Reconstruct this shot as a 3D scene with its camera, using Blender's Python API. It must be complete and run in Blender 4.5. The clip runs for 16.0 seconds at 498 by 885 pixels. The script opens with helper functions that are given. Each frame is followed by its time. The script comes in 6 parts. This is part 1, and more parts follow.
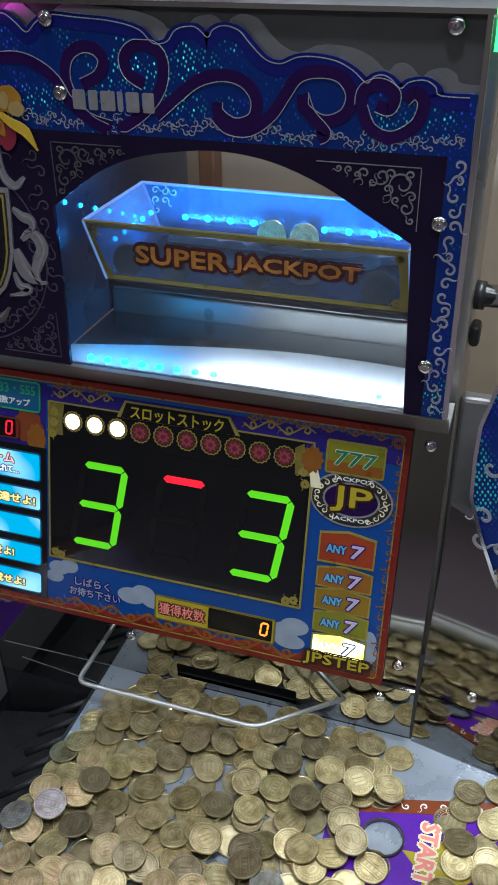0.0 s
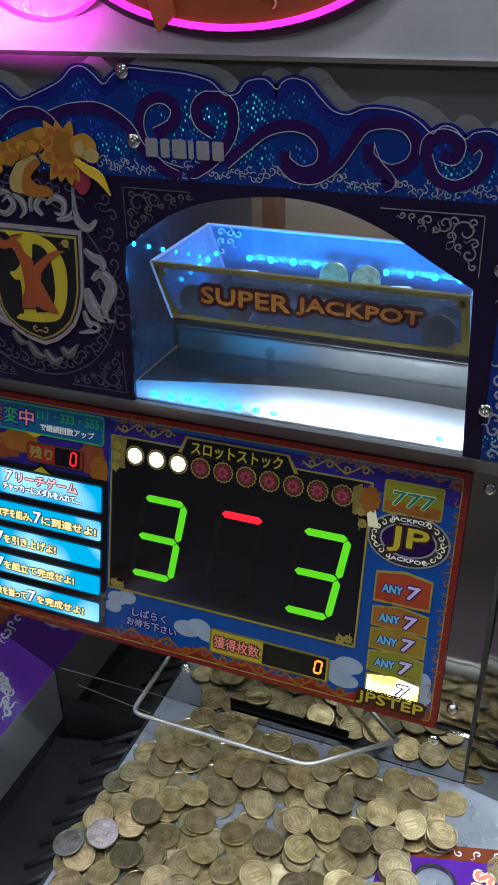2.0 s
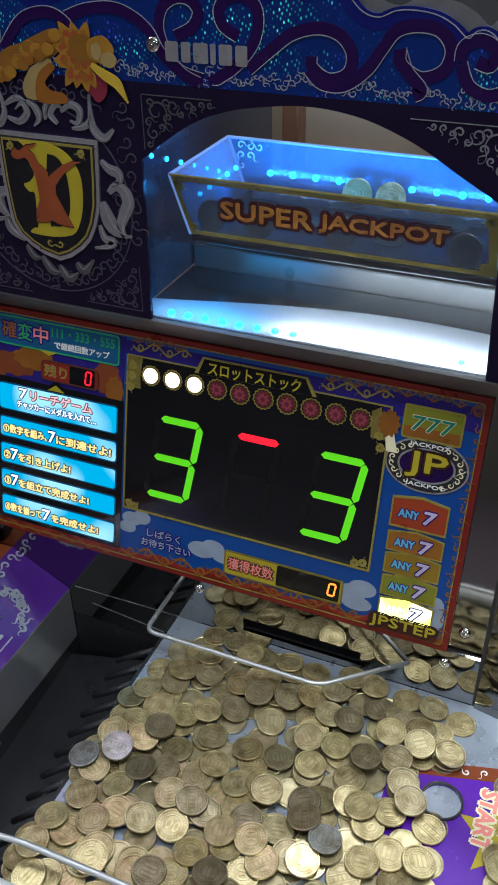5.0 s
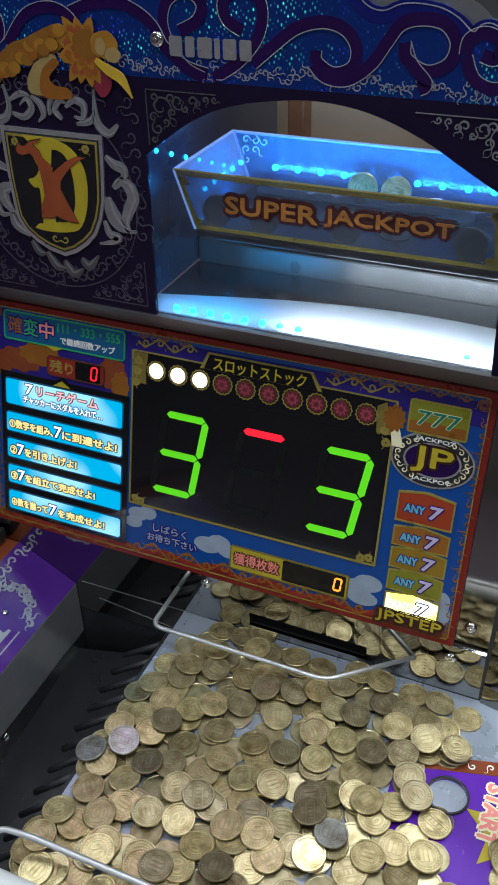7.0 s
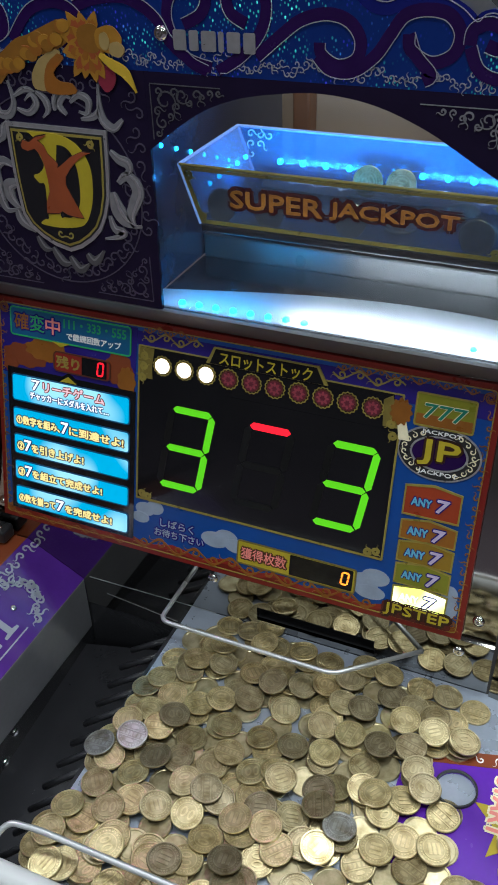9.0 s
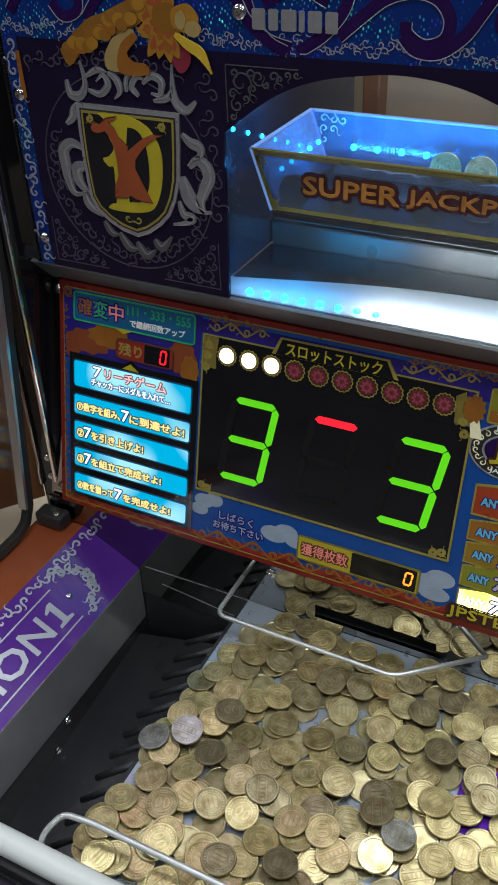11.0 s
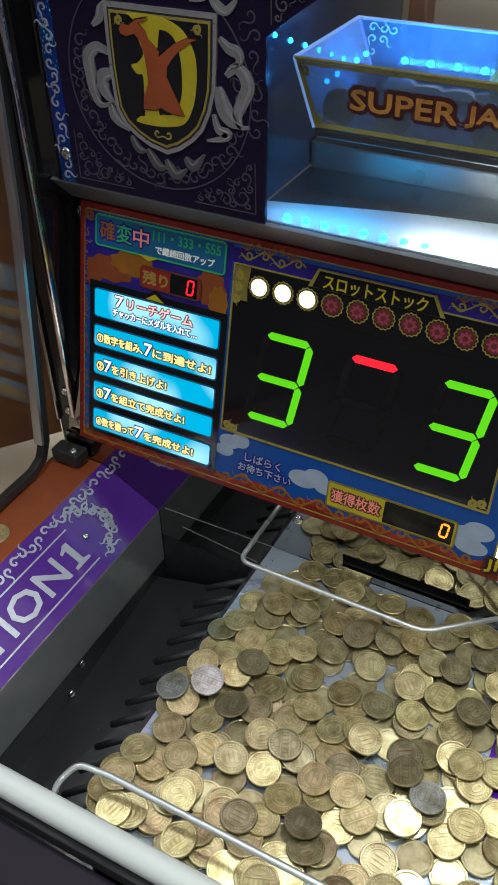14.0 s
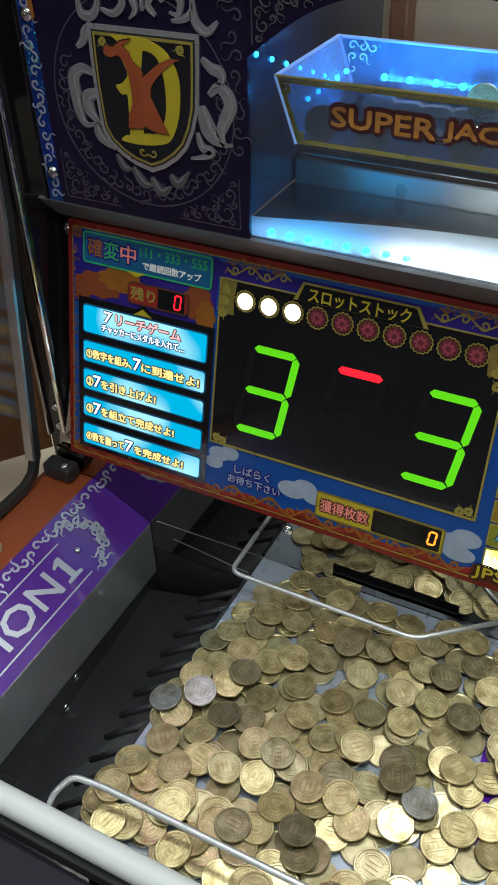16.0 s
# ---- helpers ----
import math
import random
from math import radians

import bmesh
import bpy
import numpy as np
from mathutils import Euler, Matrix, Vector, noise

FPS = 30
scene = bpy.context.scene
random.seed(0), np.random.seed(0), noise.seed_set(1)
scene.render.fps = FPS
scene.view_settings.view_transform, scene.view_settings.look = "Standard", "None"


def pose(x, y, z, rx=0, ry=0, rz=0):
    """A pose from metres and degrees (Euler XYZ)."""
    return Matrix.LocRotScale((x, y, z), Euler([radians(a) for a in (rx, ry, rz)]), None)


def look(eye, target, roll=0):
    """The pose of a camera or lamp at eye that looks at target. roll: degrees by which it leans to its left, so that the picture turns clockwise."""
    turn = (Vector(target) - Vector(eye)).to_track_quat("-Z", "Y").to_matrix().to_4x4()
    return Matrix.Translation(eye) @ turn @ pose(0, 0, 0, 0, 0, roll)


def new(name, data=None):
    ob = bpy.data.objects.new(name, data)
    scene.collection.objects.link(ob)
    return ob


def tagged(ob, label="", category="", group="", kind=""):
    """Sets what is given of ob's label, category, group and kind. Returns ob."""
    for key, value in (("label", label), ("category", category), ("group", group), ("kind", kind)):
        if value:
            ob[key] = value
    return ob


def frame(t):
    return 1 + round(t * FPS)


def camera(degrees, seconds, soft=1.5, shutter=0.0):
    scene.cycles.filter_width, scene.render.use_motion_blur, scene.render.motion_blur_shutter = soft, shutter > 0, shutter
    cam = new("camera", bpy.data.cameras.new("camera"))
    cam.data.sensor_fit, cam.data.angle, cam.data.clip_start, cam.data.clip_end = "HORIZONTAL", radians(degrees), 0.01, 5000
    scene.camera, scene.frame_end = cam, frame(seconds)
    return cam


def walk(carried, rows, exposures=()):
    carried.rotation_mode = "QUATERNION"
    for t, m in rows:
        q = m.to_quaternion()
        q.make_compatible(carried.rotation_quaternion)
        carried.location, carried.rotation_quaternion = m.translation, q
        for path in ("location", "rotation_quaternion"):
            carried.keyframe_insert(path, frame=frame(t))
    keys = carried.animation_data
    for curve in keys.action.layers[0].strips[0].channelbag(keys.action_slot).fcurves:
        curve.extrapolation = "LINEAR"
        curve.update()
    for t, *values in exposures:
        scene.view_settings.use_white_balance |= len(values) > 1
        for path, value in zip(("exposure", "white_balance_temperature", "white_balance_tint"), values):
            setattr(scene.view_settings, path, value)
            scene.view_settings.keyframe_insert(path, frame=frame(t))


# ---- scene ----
cam = camera(31.12, 16.0, soft=1.7)
# seconds, x, y, z, yaw, pitch, roll
ROWS = [
    (0, -0.0000, 0.0000, 1.3310, 18.16, -31.46, 0.56),
    (0.5, 0.0023, -0.0051, 1.3343, 19.06, -29.91, 1.22),
    (1, -0.0008, -0.0080, 1.3420, 20.92, -28.63, 1.35),
    (1.5, -0.0043, -0.0031, 1.3397, 21.76, -29.15, 1.23),
    (2, -0.0016, -0.0065, 1.3398, 21.80, -29.41, 1.16),
    (2.5, -0.0028, -0.0056, 1.3358, 22.13, -30.46, 1.06),
    (3, -0.0041, -0.0060, 1.3352, 21.84, -31.16, 0.61),
    (3.5, -0.0049, -0.0058, 1.3351, 21.72, -31.61, 0.46),
    (4, -0.0053, -0.0065, 1.3362, 22.03, -32.28, 0.41),
    (4.5, -0.0059, -0.0033, 1.3344, 22.49, -33.34, 0.60),
    (5, -0.0085, -0.0031, 1.3330, 22.85, -34.14, 0.72),
    (7.5, -0.0066, -0.0020, 1.3338, 23.22, -34.57, 1.22),
    (8, -0.0057, -0.0031, 1.3328, 23.20, -34.64, 1.41),
    (10.5, -0.0115, 0.0000, 1.3304, 24.86, -34.92, 2.20),
    (11, -0.0246, 0.0050, 1.3260, 26.71, -35.32, 2.03),
    (11.5, -0.0411, 0.0171, 1.3190, 28.53, -36.63, 1.62),
    (12, -0.0577, 0.0303, 1.3068, 29.52, -38.45, 1.53),
    (12.5, -0.0667, 0.0333, 1.3065, 30.66, -38.18, 1.38),
    (13, -0.0648, 0.0352, 1.3021, 30.40, -38.83, 1.71),
    (13.5, -0.0576, 0.0311, 1.2996, 29.68, -39.46, 1.42),
    (14, -0.0507, 0.0280, 1.3028, 28.35, -39.17, 1.24),
    (14.5, -0.0537, 0.0284, 1.2996, 27.87, -39.07, 1.32),
    (15, -0.0543, 0.0263, 1.3009, 27.98, -38.82, 1.39),
    (15.5, -0.0523, 0.0244, 1.3048, 27.98, -38.38, 1.52),
    (16, -0.0451, 0.0238, 1.3069, 27.41, -38.37, 1.67),
]
walk(cam, [(t, pose(x, y, z, 90 + pitch, roll, yaw)) for t, x, y, z, yaw, pitch, roll in ROWS],
     ((0.0, 0.14, 5950, 14), (3.0, 0.1, 5950, 15), (8.0, 0.1, 6000, 14), (10.5, 0.05, 6150, 12), (12.0, 0.1, 6350, 10), (14.0, 0.14, 6350, 9), (16.0, 0.14, 6350, 9)))


# ---- light ----
world = bpy.data.worlds.new("arcade_air")
scene.world = world
world.use_nodes = True
world.node_tree.nodes["Background"].inputs[0].default_value = (0.9, 0.95, 1.0, 1)
world.node_tree.nodes["Background"].inputs[1].default_value = 0.04


def area(name, at, target, sx, sy, power, colour=(1, 1, 1), spread=180):
    data = bpy.data.lights.new(name, "AREA")
    data.shape, data.size, data.size_y, data.energy, data.color = "RECTANGLE", sx, sy, power, colour
    data.spread = radians(spread)
    ob = new(name, data)
    ob.matrix_world = look(at, target)
    return ob


# unseen lamps of the hall's ceiling, placed and tuned to light the bed
COOL = (0.93, 1.0, 0.93)
area("ceiling_lamp", (-0.05, -0.2, 2.72), (0.0, -0.05, 0), 0.22, 0.2, 12, COOL)
area("ceiling_lamp", (0.16, 0.70, 2.72), (0.1, 0.60, 0), 0.5, 0.16, 21, COOL)
# further lamps, added to lift the ambient level and the reflections in gloss
for x, y, p in ((0.95, 0.1, 7), (-1.6, 0.3, 14), (-0.3, 1.7, 22), (2.5, -2.5, 30), (-2.5, -2.5, 34), (2.6, 2.6, 30), (-2.6, 2.6, 34), (0, -3.0, 24)):
    area("ceiling_lamp", (x, y, 2.72), (x, y, 0), 1.2, 0.2, p, COOL)
# white and blue light strips behind the window
area("shelf_light", (-0.135, 0.5135, 1.060), (-0.135, 0.538, 1.046), 0.15, 0.005, 0.32, (0.74, 0.92, 1.0), 150)
area("shelf_light", (-0.265, 0.514, 1.066), (-0.265, 0.54, 1.046), 0.075, 0.006, 0.08, (0.01, 0.42, 1.0), 150)
area("tray_light", (-0.18, 0.60, 1.104), (-0.18, 0.58, 1.3), 0.2, 0.02, 0.58, (0.05, 0.44, 1.0))
# pink light that washes up the header board
area("header_light", (-0.42, 0.455, 1.285), (-0.40, 0.508, 1.345), 0.12, 0.01, 0.5, (1.0, 0.08, 0.75), 120)


# ---- materials ----
def nodes_of(name):
    m = bpy.data.materials.new(name)
    m.use_nodes = True
    nt = m.node_tree
    return m, nt, nt.nodes["Principled BSDF"]


def mat(name, colour, rough=0.5, metal=0.0, vary=0.15, scale=60, bump=0.0, bump_scale=400, coat=0.0, emit=None, power=0.0, fine=0.08, spec=0.5):
    """A surface with stains at one scale, grain at a finer one and a little relief."""
    m, nt, b = nodes_of(name)
    coord = nt.nodes.new("ShaderNodeTexCoord")
    big, small = nt.nodes.new("ShaderNodeTexNoise"), nt.nodes.new("ShaderNodeTexNoise")
    for n, s in ((big, scale), (small, scale * 9)):
        n.inputs["Scale"].default_value, n.inputs["Detail"].default_value = s, 4
        nt.links.new(coord.outputs["Object"], n.inputs["Vector"])
    info = nt.nodes.new("ShaderNodeObjectInfo")
    add = nt.nodes.new("ShaderNodeMath"); add.operation = "MULTIPLY_ADD"
    nt.links.new(small.outputs[0], add.inputs[0]); add.inputs[1].default_value = fine / max(vary, 0.01)
    nt.links.new(big.outputs[0], add.inputs[2])
    mix = nt.nodes.new("ShaderNodeMixRGB")
    mix.inputs[1].default_value = (*[c * (1 - vary) for c in colour], 1)
    mix.inputs[2].default_value = (*[min(1, c * (1 + vary)) for c in colour], 1)
    nt.links.new(add.outputs[0], mix.inputs[0])
    nt.links.new(mix.outputs[0], b.inputs["Base Color"])
    ramp = nt.nodes.new("ShaderNodeMapRange")
    ramp.inputs["To Min"].default_value, ramp.inputs["To Max"].default_value = max(0.02, rough * 0.75), min(1, rough * 1.25)
    nt.links.new(big.outputs[0], ramp.inputs["Value"])
    nt.links.new(ramp.outputs[0], b.inputs["Roughness"])
    b.inputs["Metallic"].default_value = metal
    b.inputs["Coat Weight"].default_value = coat
    b.inputs["Coat Roughness"].default_value = 0.06
    b.inputs["Specular IOR Level"].default_value = spec
    if bump:
        bn, bt = nt.nodes.new("ShaderNodeBump"), nt.nodes.new("ShaderNodeTexNoise")
        bt.inputs["Scale"].default_value = bump_scale
        nt.links.new(coord.outputs["Object"], bt.inputs["Vector"])
        bn.inputs["Strength"].default_value, bn.inputs["Distance"].default_value = bump, 0.001
        nt.links.new(bt.outputs[0], bn.inputs["Height"])
        nt.links.new(bn.outputs[0], b.inputs["Normal"])
    if emit:
        b.inputs["Emission Color"].default_value, b.inputs["Emission Strength"].default_value = (*emit, 1), power
    return m


def glass(name, colour=(1, 1, 1), rough=0.02, ior=1.45, tint=0.9, haze=0.0, haze_colour=(1, 1, 1)):
    """Clear sheet: see-through with a gloss that grows at grazing angles."""
    m, nt, b = nodes_of(name)
    tr, gl, mix, lw, pw, fr = (nt.nodes.new("ShaderNode" + k) for k in ("BsdfTransparent", "BsdfGlossy", "MixShader", "LayerWeight", "Math", "MapRange"))
    tr.inputs[0].default_value = (*[c * tint for c in colour], 1)
    gl.inputs["Roughness"].default_value = rough
    lw.inputs[0].default_value = 0.5
    pw.operation, pw.inputs[1].default_value = "POWER", 5.0
    f0 = ((ior - 1) / (ior + 1)) ** 2
    fr.inputs["To Min"].default_value, fr.inputs["To Max"].default_value = f0, 1.0
    nt.links.new(lw.outputs["Facing"], pw.inputs[0])
    nt.links.new(pw.outputs[0], fr.inputs["Value"])
    nt.links.new(fr.outputs[0], mix.inputs[0])
    nt.links.new(tr.outputs[0], mix.inputs[1])
    nt.links.new(gl.outputs[0], mix.inputs[2])
    last = mix
    if haze:
        df, last = nt.nodes.new("ShaderNodeBsdfDiffuse"), nt.nodes.new("ShaderNodeMixShader")
        df.inputs[0].default_value = (*haze_colour, 1)
        last.inputs[0].default_value = haze
        nt.links.new(mix.outputs[0], last.inputs[1])
        nt.links.new(df.outputs[0], last.inputs[2])
    nt.links.new(last.outputs[0], nt.nodes["Material Output"].inputs[0])
    return m


def glitter(name, colour, spark, scale=700, rough=0.25, second=None):
    """Holographic foil: rows of small dots that each tilt their own way, over a plain metallic ground."""
    second = second or spark
    m, nt, b = nodes_of(name)
    coord, vor = nt.nodes.new("ShaderNodeTexCoord"), nt.nodes.new("ShaderNodeTexVoronoi")
    turn = nt.nodes.new("ShaderNodeMapping")
    turn.inputs["Rotation"].default_value = (0, 0, 0.5)
    turn.inputs["Scale"].default_value = (1, 0.62, 1)
    nt.links.new(coord.outputs["Object"], turn.inputs["Vector"])
    vor.inputs["Scale"].default_value, vor.inputs["Randomness"].default_value = scale, 0.25
    nt.links.new(turn.outputs[0], vor.inputs["Vector"])
    dot = nt.nodes.new("ShaderNodeMapRange")
    dot.inputs["From Min"].default_value, dot.inputs["From Max"].default_value = 0.24, 0.36
    dot.inputs["To Min"].default_value, dot.inputs["To Max"].default_value = 1.0, 0.0
    nt.links.new(vor.outputs["Distance"], dot.inputs["Value"])
    big, hue = nt.nodes.new("ShaderNodeTexNoise"), nt.nodes.new("ShaderNodeTexNoise")
    big.inputs["Scale"].default_value, big.inputs["Detail"].default_value = 30, 2
    hue.inputs["Scale"].default_value, hue.inputs["Detail"].default_value = 17, 1
    for n in (big, hue):
        nt.links.new(coord.outputs["Object"], n.inputs["Vector"])
    # bright dot colours in noise patches put the reflected sparkle into the base colour
    ramp = nt.nodes.new("ShaderNodeMapRange")
    ramp.inputs["From Min"].default_value, ramp.inputs["From Max"].default_value = 0.43, 0.58
    nt.links.new(big.outputs[0], ramp.inputs["Value"])
    mask = nt.nodes.new("ShaderNodeMath"); mask.operation = "MULTIPLY"
    nt.links.new(dot.outputs[0], mask.inputs[0]); nt.links.new(ramp.outputs[0], mask.inputs[1])
    step = nt.nodes.new("ShaderNodeMapRange")
    step.inputs["From Min"].default_value, step.inputs["From Max"].default_value = 0.46, 0.54
    nt.links.new(hue.outputs[0], step.inputs["Value"])
    two = nt.nodes.new("ShaderNodeMixRGB")
    two.inputs[1].default_value, two.inputs[2].default_value = (*spark, 1), (*second, 1)
    nt.links.new(step.outputs[0], two.inputs[0])
    mix = nt.nodes.new("ShaderNodeMixRGB")
    mix.inputs[1].default_value = (*colour, 1)
    nt.links.new(mask.outputs[0], mix.inputs[0])
    nt.links.new(two.outputs[0], mix.inputs[2])
    nt.links.new(mix.outputs[0], b.inputs["Base Color"])
    sub, mul, addv, nrm, geo = (nt.nodes.new(k) for k in ("ShaderNodeVectorMath", "ShaderNodeVectorMath", "ShaderNodeVectorMath", "ShaderNodeVectorMath", "ShaderNodeNewGeometry"))
    sub.operation, mul.operation, addv.operation, nrm.operation = "SUBTRACT", "SCALE", "ADD", "NORMALIZE"
    sub.inputs[1].default_value = (0.5, 0.5, 0.5)
    amount = nt.nodes.new("ShaderNodeMath"); amount.operation = "MULTIPLY_ADD"
    amount.inputs[1].default_value, amount.inputs[2].default_value = 0.45, 0.08
    nt.links.new(mask.outputs[0], amount.inputs[0]); nt.links.new(amount.outputs[0], mul.inputs["Scale"])
    nt.links.new(vor.outputs["Color"], sub.inputs[0]); nt.links.new(sub.outputs[0], mul.inputs[0])
    nt.links.new(geo.outputs["Normal"], addv.inputs[0]); nt.links.new(mul.outputs[0], addv.inputs[1])
    nt.links.new(addv.outputs[0], nrm.inputs[0]); nt.links.new(nrm.outputs[0], b.inputs["Normal"])
    b.inputs["Metallic"].default_value, b.inputs["Roughness"].default_value = 0.4, rough
    return m


def lit(name, colour, power, core=None, scale=18):
    """A back-lit translucent print or LED."""
    m, nt, b = nodes_of(name)
    b.inputs["Base Color"].default_value = (*[0.5 * c for c in colour], 1)
    b.inputs["Emission Color"].default_value, b.inputs["Emission Strength"].default_value = (*colour, 1), power
    b.inputs["Roughness"].default_value = 0.3
    if core:
        coord, n, mix = nt.nodes.new("ShaderNodeTexCoord"), nt.nodes.new("ShaderNodeTexNoise"), nt.nodes.new("ShaderNodeMixRGB")
        n.inputs["Scale"].default_value, n.inputs["Detail"].default_value = scale, 0
        nt.links.new(coord.outputs["Object"], n.inputs["Vector"])
        ramp = nt.nodes.new("ShaderNodeMapRange")
        ramp.inputs["From Min"].default_value, ramp.inputs["From Max"].default_value = 0.42, 0.66
        nt.links.new(n.outputs[0], ramp.inputs["Value"]); nt.links.new(ramp.outputs[0], mix.inputs[0])
        mix.inputs[1].default_value, mix.inputs[2].default_value = (*colour, 1), (*core, 1)
        nt.links.new(mix.outputs[0], b.inputs["Emission Color"])
    return m


STEEL = mat("polished_steel", (0.34, 0.335, 0.32), 0.05, 1.0, 0.06, 40)
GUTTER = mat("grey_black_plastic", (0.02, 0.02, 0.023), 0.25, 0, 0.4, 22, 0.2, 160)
SATIN = mat("brushed_steel", (0.55, 0.56, 0.58), 0.34, 1.0, 0.1, 60, 0.05, 900)
WIRE = mat("steel_wire", (0.6, 0.61, 0.63), 0.42, 0.85, 0.06, 80)
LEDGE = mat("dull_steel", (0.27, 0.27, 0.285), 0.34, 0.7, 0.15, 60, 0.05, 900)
CHROME = mat("chrome", (0.78, 0.78, 0.8), 0.08, 1.0, 0.04, 40)
BED = mat("white_bed_plate", (0.4, 0.45, 0.55), 0.28, 0.6, 0.12, 50, 0.02, 300)
BLACK = mat("black_plastic", (0.019, 0.019, 0.021), 0.3, 0, 0.3, 30, 0.15, 500)
APRON = mat("matte_dark_laminate", (0.014, 0.01, 0.018), 0.65, 0, 0.4, 20, 0.1, 400, spec=0.2)
BLACK_GLOSS = mat("black_acrylic", (0.007, 0.007, 0.009), 0.08, 0, 0.3, 30)
RUBBER = mat("black_rod", (0.028, 0.028, 0.032), 0.3, 0, 0.3, 60)
WHITE_BAR = mat("white_vinyl", (0.52, 0.53, 0.54), 0.35, 0, 0.06, 40, 0.05, 200)
PURPLE = mat("purple_print", (0.065, 0.015, 0.2), 0.18, 0, 0.25, 40, coat=0.5)
DARK_PURPLE = mat("dark_purple_print", (0.011, 0.007, 0.024), 0.14, 0, 0.3, 40, spec=0.15)
VIOLET = mat("violet_print", (0.016, 0.003, 0.052), 0.25, 0, 0.3, 50, spec=0.35)
WAVE_BLUE = mat("wave_blue_print", (0.008, 0.012, 0.15), 0.25, 0.2, 0.3, 50, spec=0.35)
ORANGE = mat("orange_print", (0.2, 0.048, 0.018), 0.2, 0, 0.2, 40, coat=0.5)
ORANGE_LIGHT = mat("amber_print", (0.24, 0.085, 0.012), 0.3, 0, 0.35, 70)
RED = mat("red_print", (0.24, 0.018, 0.012), 0.3, 0, 0.2, 50)
BLUE = mat("blue_print", (0.004, 0.055, 0.27), 0.3, 0, 0.25, 30)
NAVY = mat("navy_print", (0.022, 0.013, 0.18), 0.25, 0, 0.3, 40)
CYAN = mat("cyan_print", (0.008, 0.09, 0.22), 0.3, 0, 0.2, 40)
CLOUD = mat("cloud_print", (0.27, 0.32, 0.42), 0.4, 0, 0.3, 70)
GOLD = mat("gold_print", (0.34, 0.27, 0.06), 0.3, 0.3, 0.3, 120)
GOLD_DARK = mat("dark_gold_print", (0.22, 0.17, 0.04), 0.35, 0.3, 0.4, 160)
CREAM = mat("cream_print", (0.8, 0.72, 0.5), 0.4, 0, 0.15, 80)
WHITE = mat("white_print", (0.8, 0.8, 0.8), 0.4, 0, 0.08, 80)
SILVER = mat("silver_foil", (0.6, 0.6, 0.64), 0.3, 0.85, 0.2, 200, 0.1, 500)
MANTLE = mat("grey_foil", (0.3, 0.3, 0.33), 0.35, 0.6, 0.25, 150, 0.1, 500)
GREY = mat("grey_paint", (0.4, 0.4, 0.43), 0.4, 0.3, 0.12, 30, 0.05, 600)
BROWN = mat("brown_outline", (0.09, 0.025, 0.012), 0.4, 0, 0.2, 80)
PINKISH = mat("pink_print", (0.8, 0.25, 0.22), 0.4, 0, 0.2, 80)
YELLOW = mat("yellow_print", (0.42, 0.33, 0.02), 0.3, 0, 0.25, 60)
GREEN = mat("green_print", (0.03, 0.35, 0.12), 0.3, 0, 0.2, 60)
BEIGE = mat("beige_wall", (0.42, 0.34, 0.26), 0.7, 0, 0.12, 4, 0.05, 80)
HALL = mat("unseen_hall_wall", (0.13, 0.11, 0.1), 0.7, 0, 0.35, 2.5, 0.05, 80)
WOOD = mat("brown_laminate", (0.16, 0.075, 0.04), 0.45, 0, 0.3, 8)
CARPET = mat("dark_carpet", (0.13, 0.10, 0.12), 0.95, 0, 0.5, 30, 0.5, 700)
CEIL = mat("ceiling_board", (0.3, 0.3, 0.3), 0.9, 0, 0.08, 3)
FOIL = glitter("blue_foil", (0.004, 0.03, 0.22), (0.08, 0.9, 0.9), 470, 0.3, (0.05, 0.06, 0.95))
FOIL_SILVER = glitter("silver_holo_foil", (0.38, 0.38, 0.46), (0.45, 0.9, 0.85), 800, 0.3, (0.7, 0.6, 0.95))
ACRYLIC = glass("clear_acrylic")
# clear sheet; the LEDs' blue haze is put into its tint and diffuse mix
TRAY_GLASS = glass("blue_glow_acrylic", (0.7, 0.85, 1.0), 0.05, 1.6, 0.9, 0.3, (0.38, 0.5, 0.9))
# edges emit by themselves in place of LED light carried through the sheet
EDGE_GLOW = lit("edge_lit_acrylic", (0.28, 0.5, 1.0), 0.45)
LED_BLUE = lit("blue_led", (0.02, 0.42, 1.0), 9)
LED_GREEN = lit("green_segment", (0.14, 0.78, 0.008), 0.6)
LED_RED = lit("red_segment", (1.0, 0.012, 0.025), 1.3)
LED_AMBER = lit("amber_segment", (1.0, 0.25, 0.02), 2.0)
LED_DIM = mat("dark_segment", (0.0045, 0.005, 0.005), 0.3, 0, 0.2, 80)
LAMP_WHITE = lit("lit_lamp", (1.0, 0.86, 0.72), 3.0)
BACKLIT = lit("backlit_cyan", (0.0, 0.44, 0.74), 0.8, (0.5, 0.97, 1.0), 26)
BACKLIT_YELLOW = lit("backlit_yellow", (0.85, 1.0, 0.12), 2.0, (1.0, 1.0, 0.7), 40)
NEON_PINK = lit("pink_neon", (1.0, 0.03, 0.6), 1.6)
NEON_GREEN = lit("green_led", (0.05, 1.0, 0.15), 3.0)


# ---- building helpers ----
def link(name, bm, material, parent=None, label="", smooth=False):
    bmesh.ops.recalc_face_normals(bm, faces=bm.faces)
    me = bpy.data.meshes.new(name)
    bm.to_mesh(me)
    bm.free()
    if smooth:
        for p in me.polygons:
            p.use_smooth = True
    me.materials.append(material)
    ob = new(name, me)
    if parent:
        ob.parent = parent
    if label:
        ob["label"] = label
    return ob


part = link


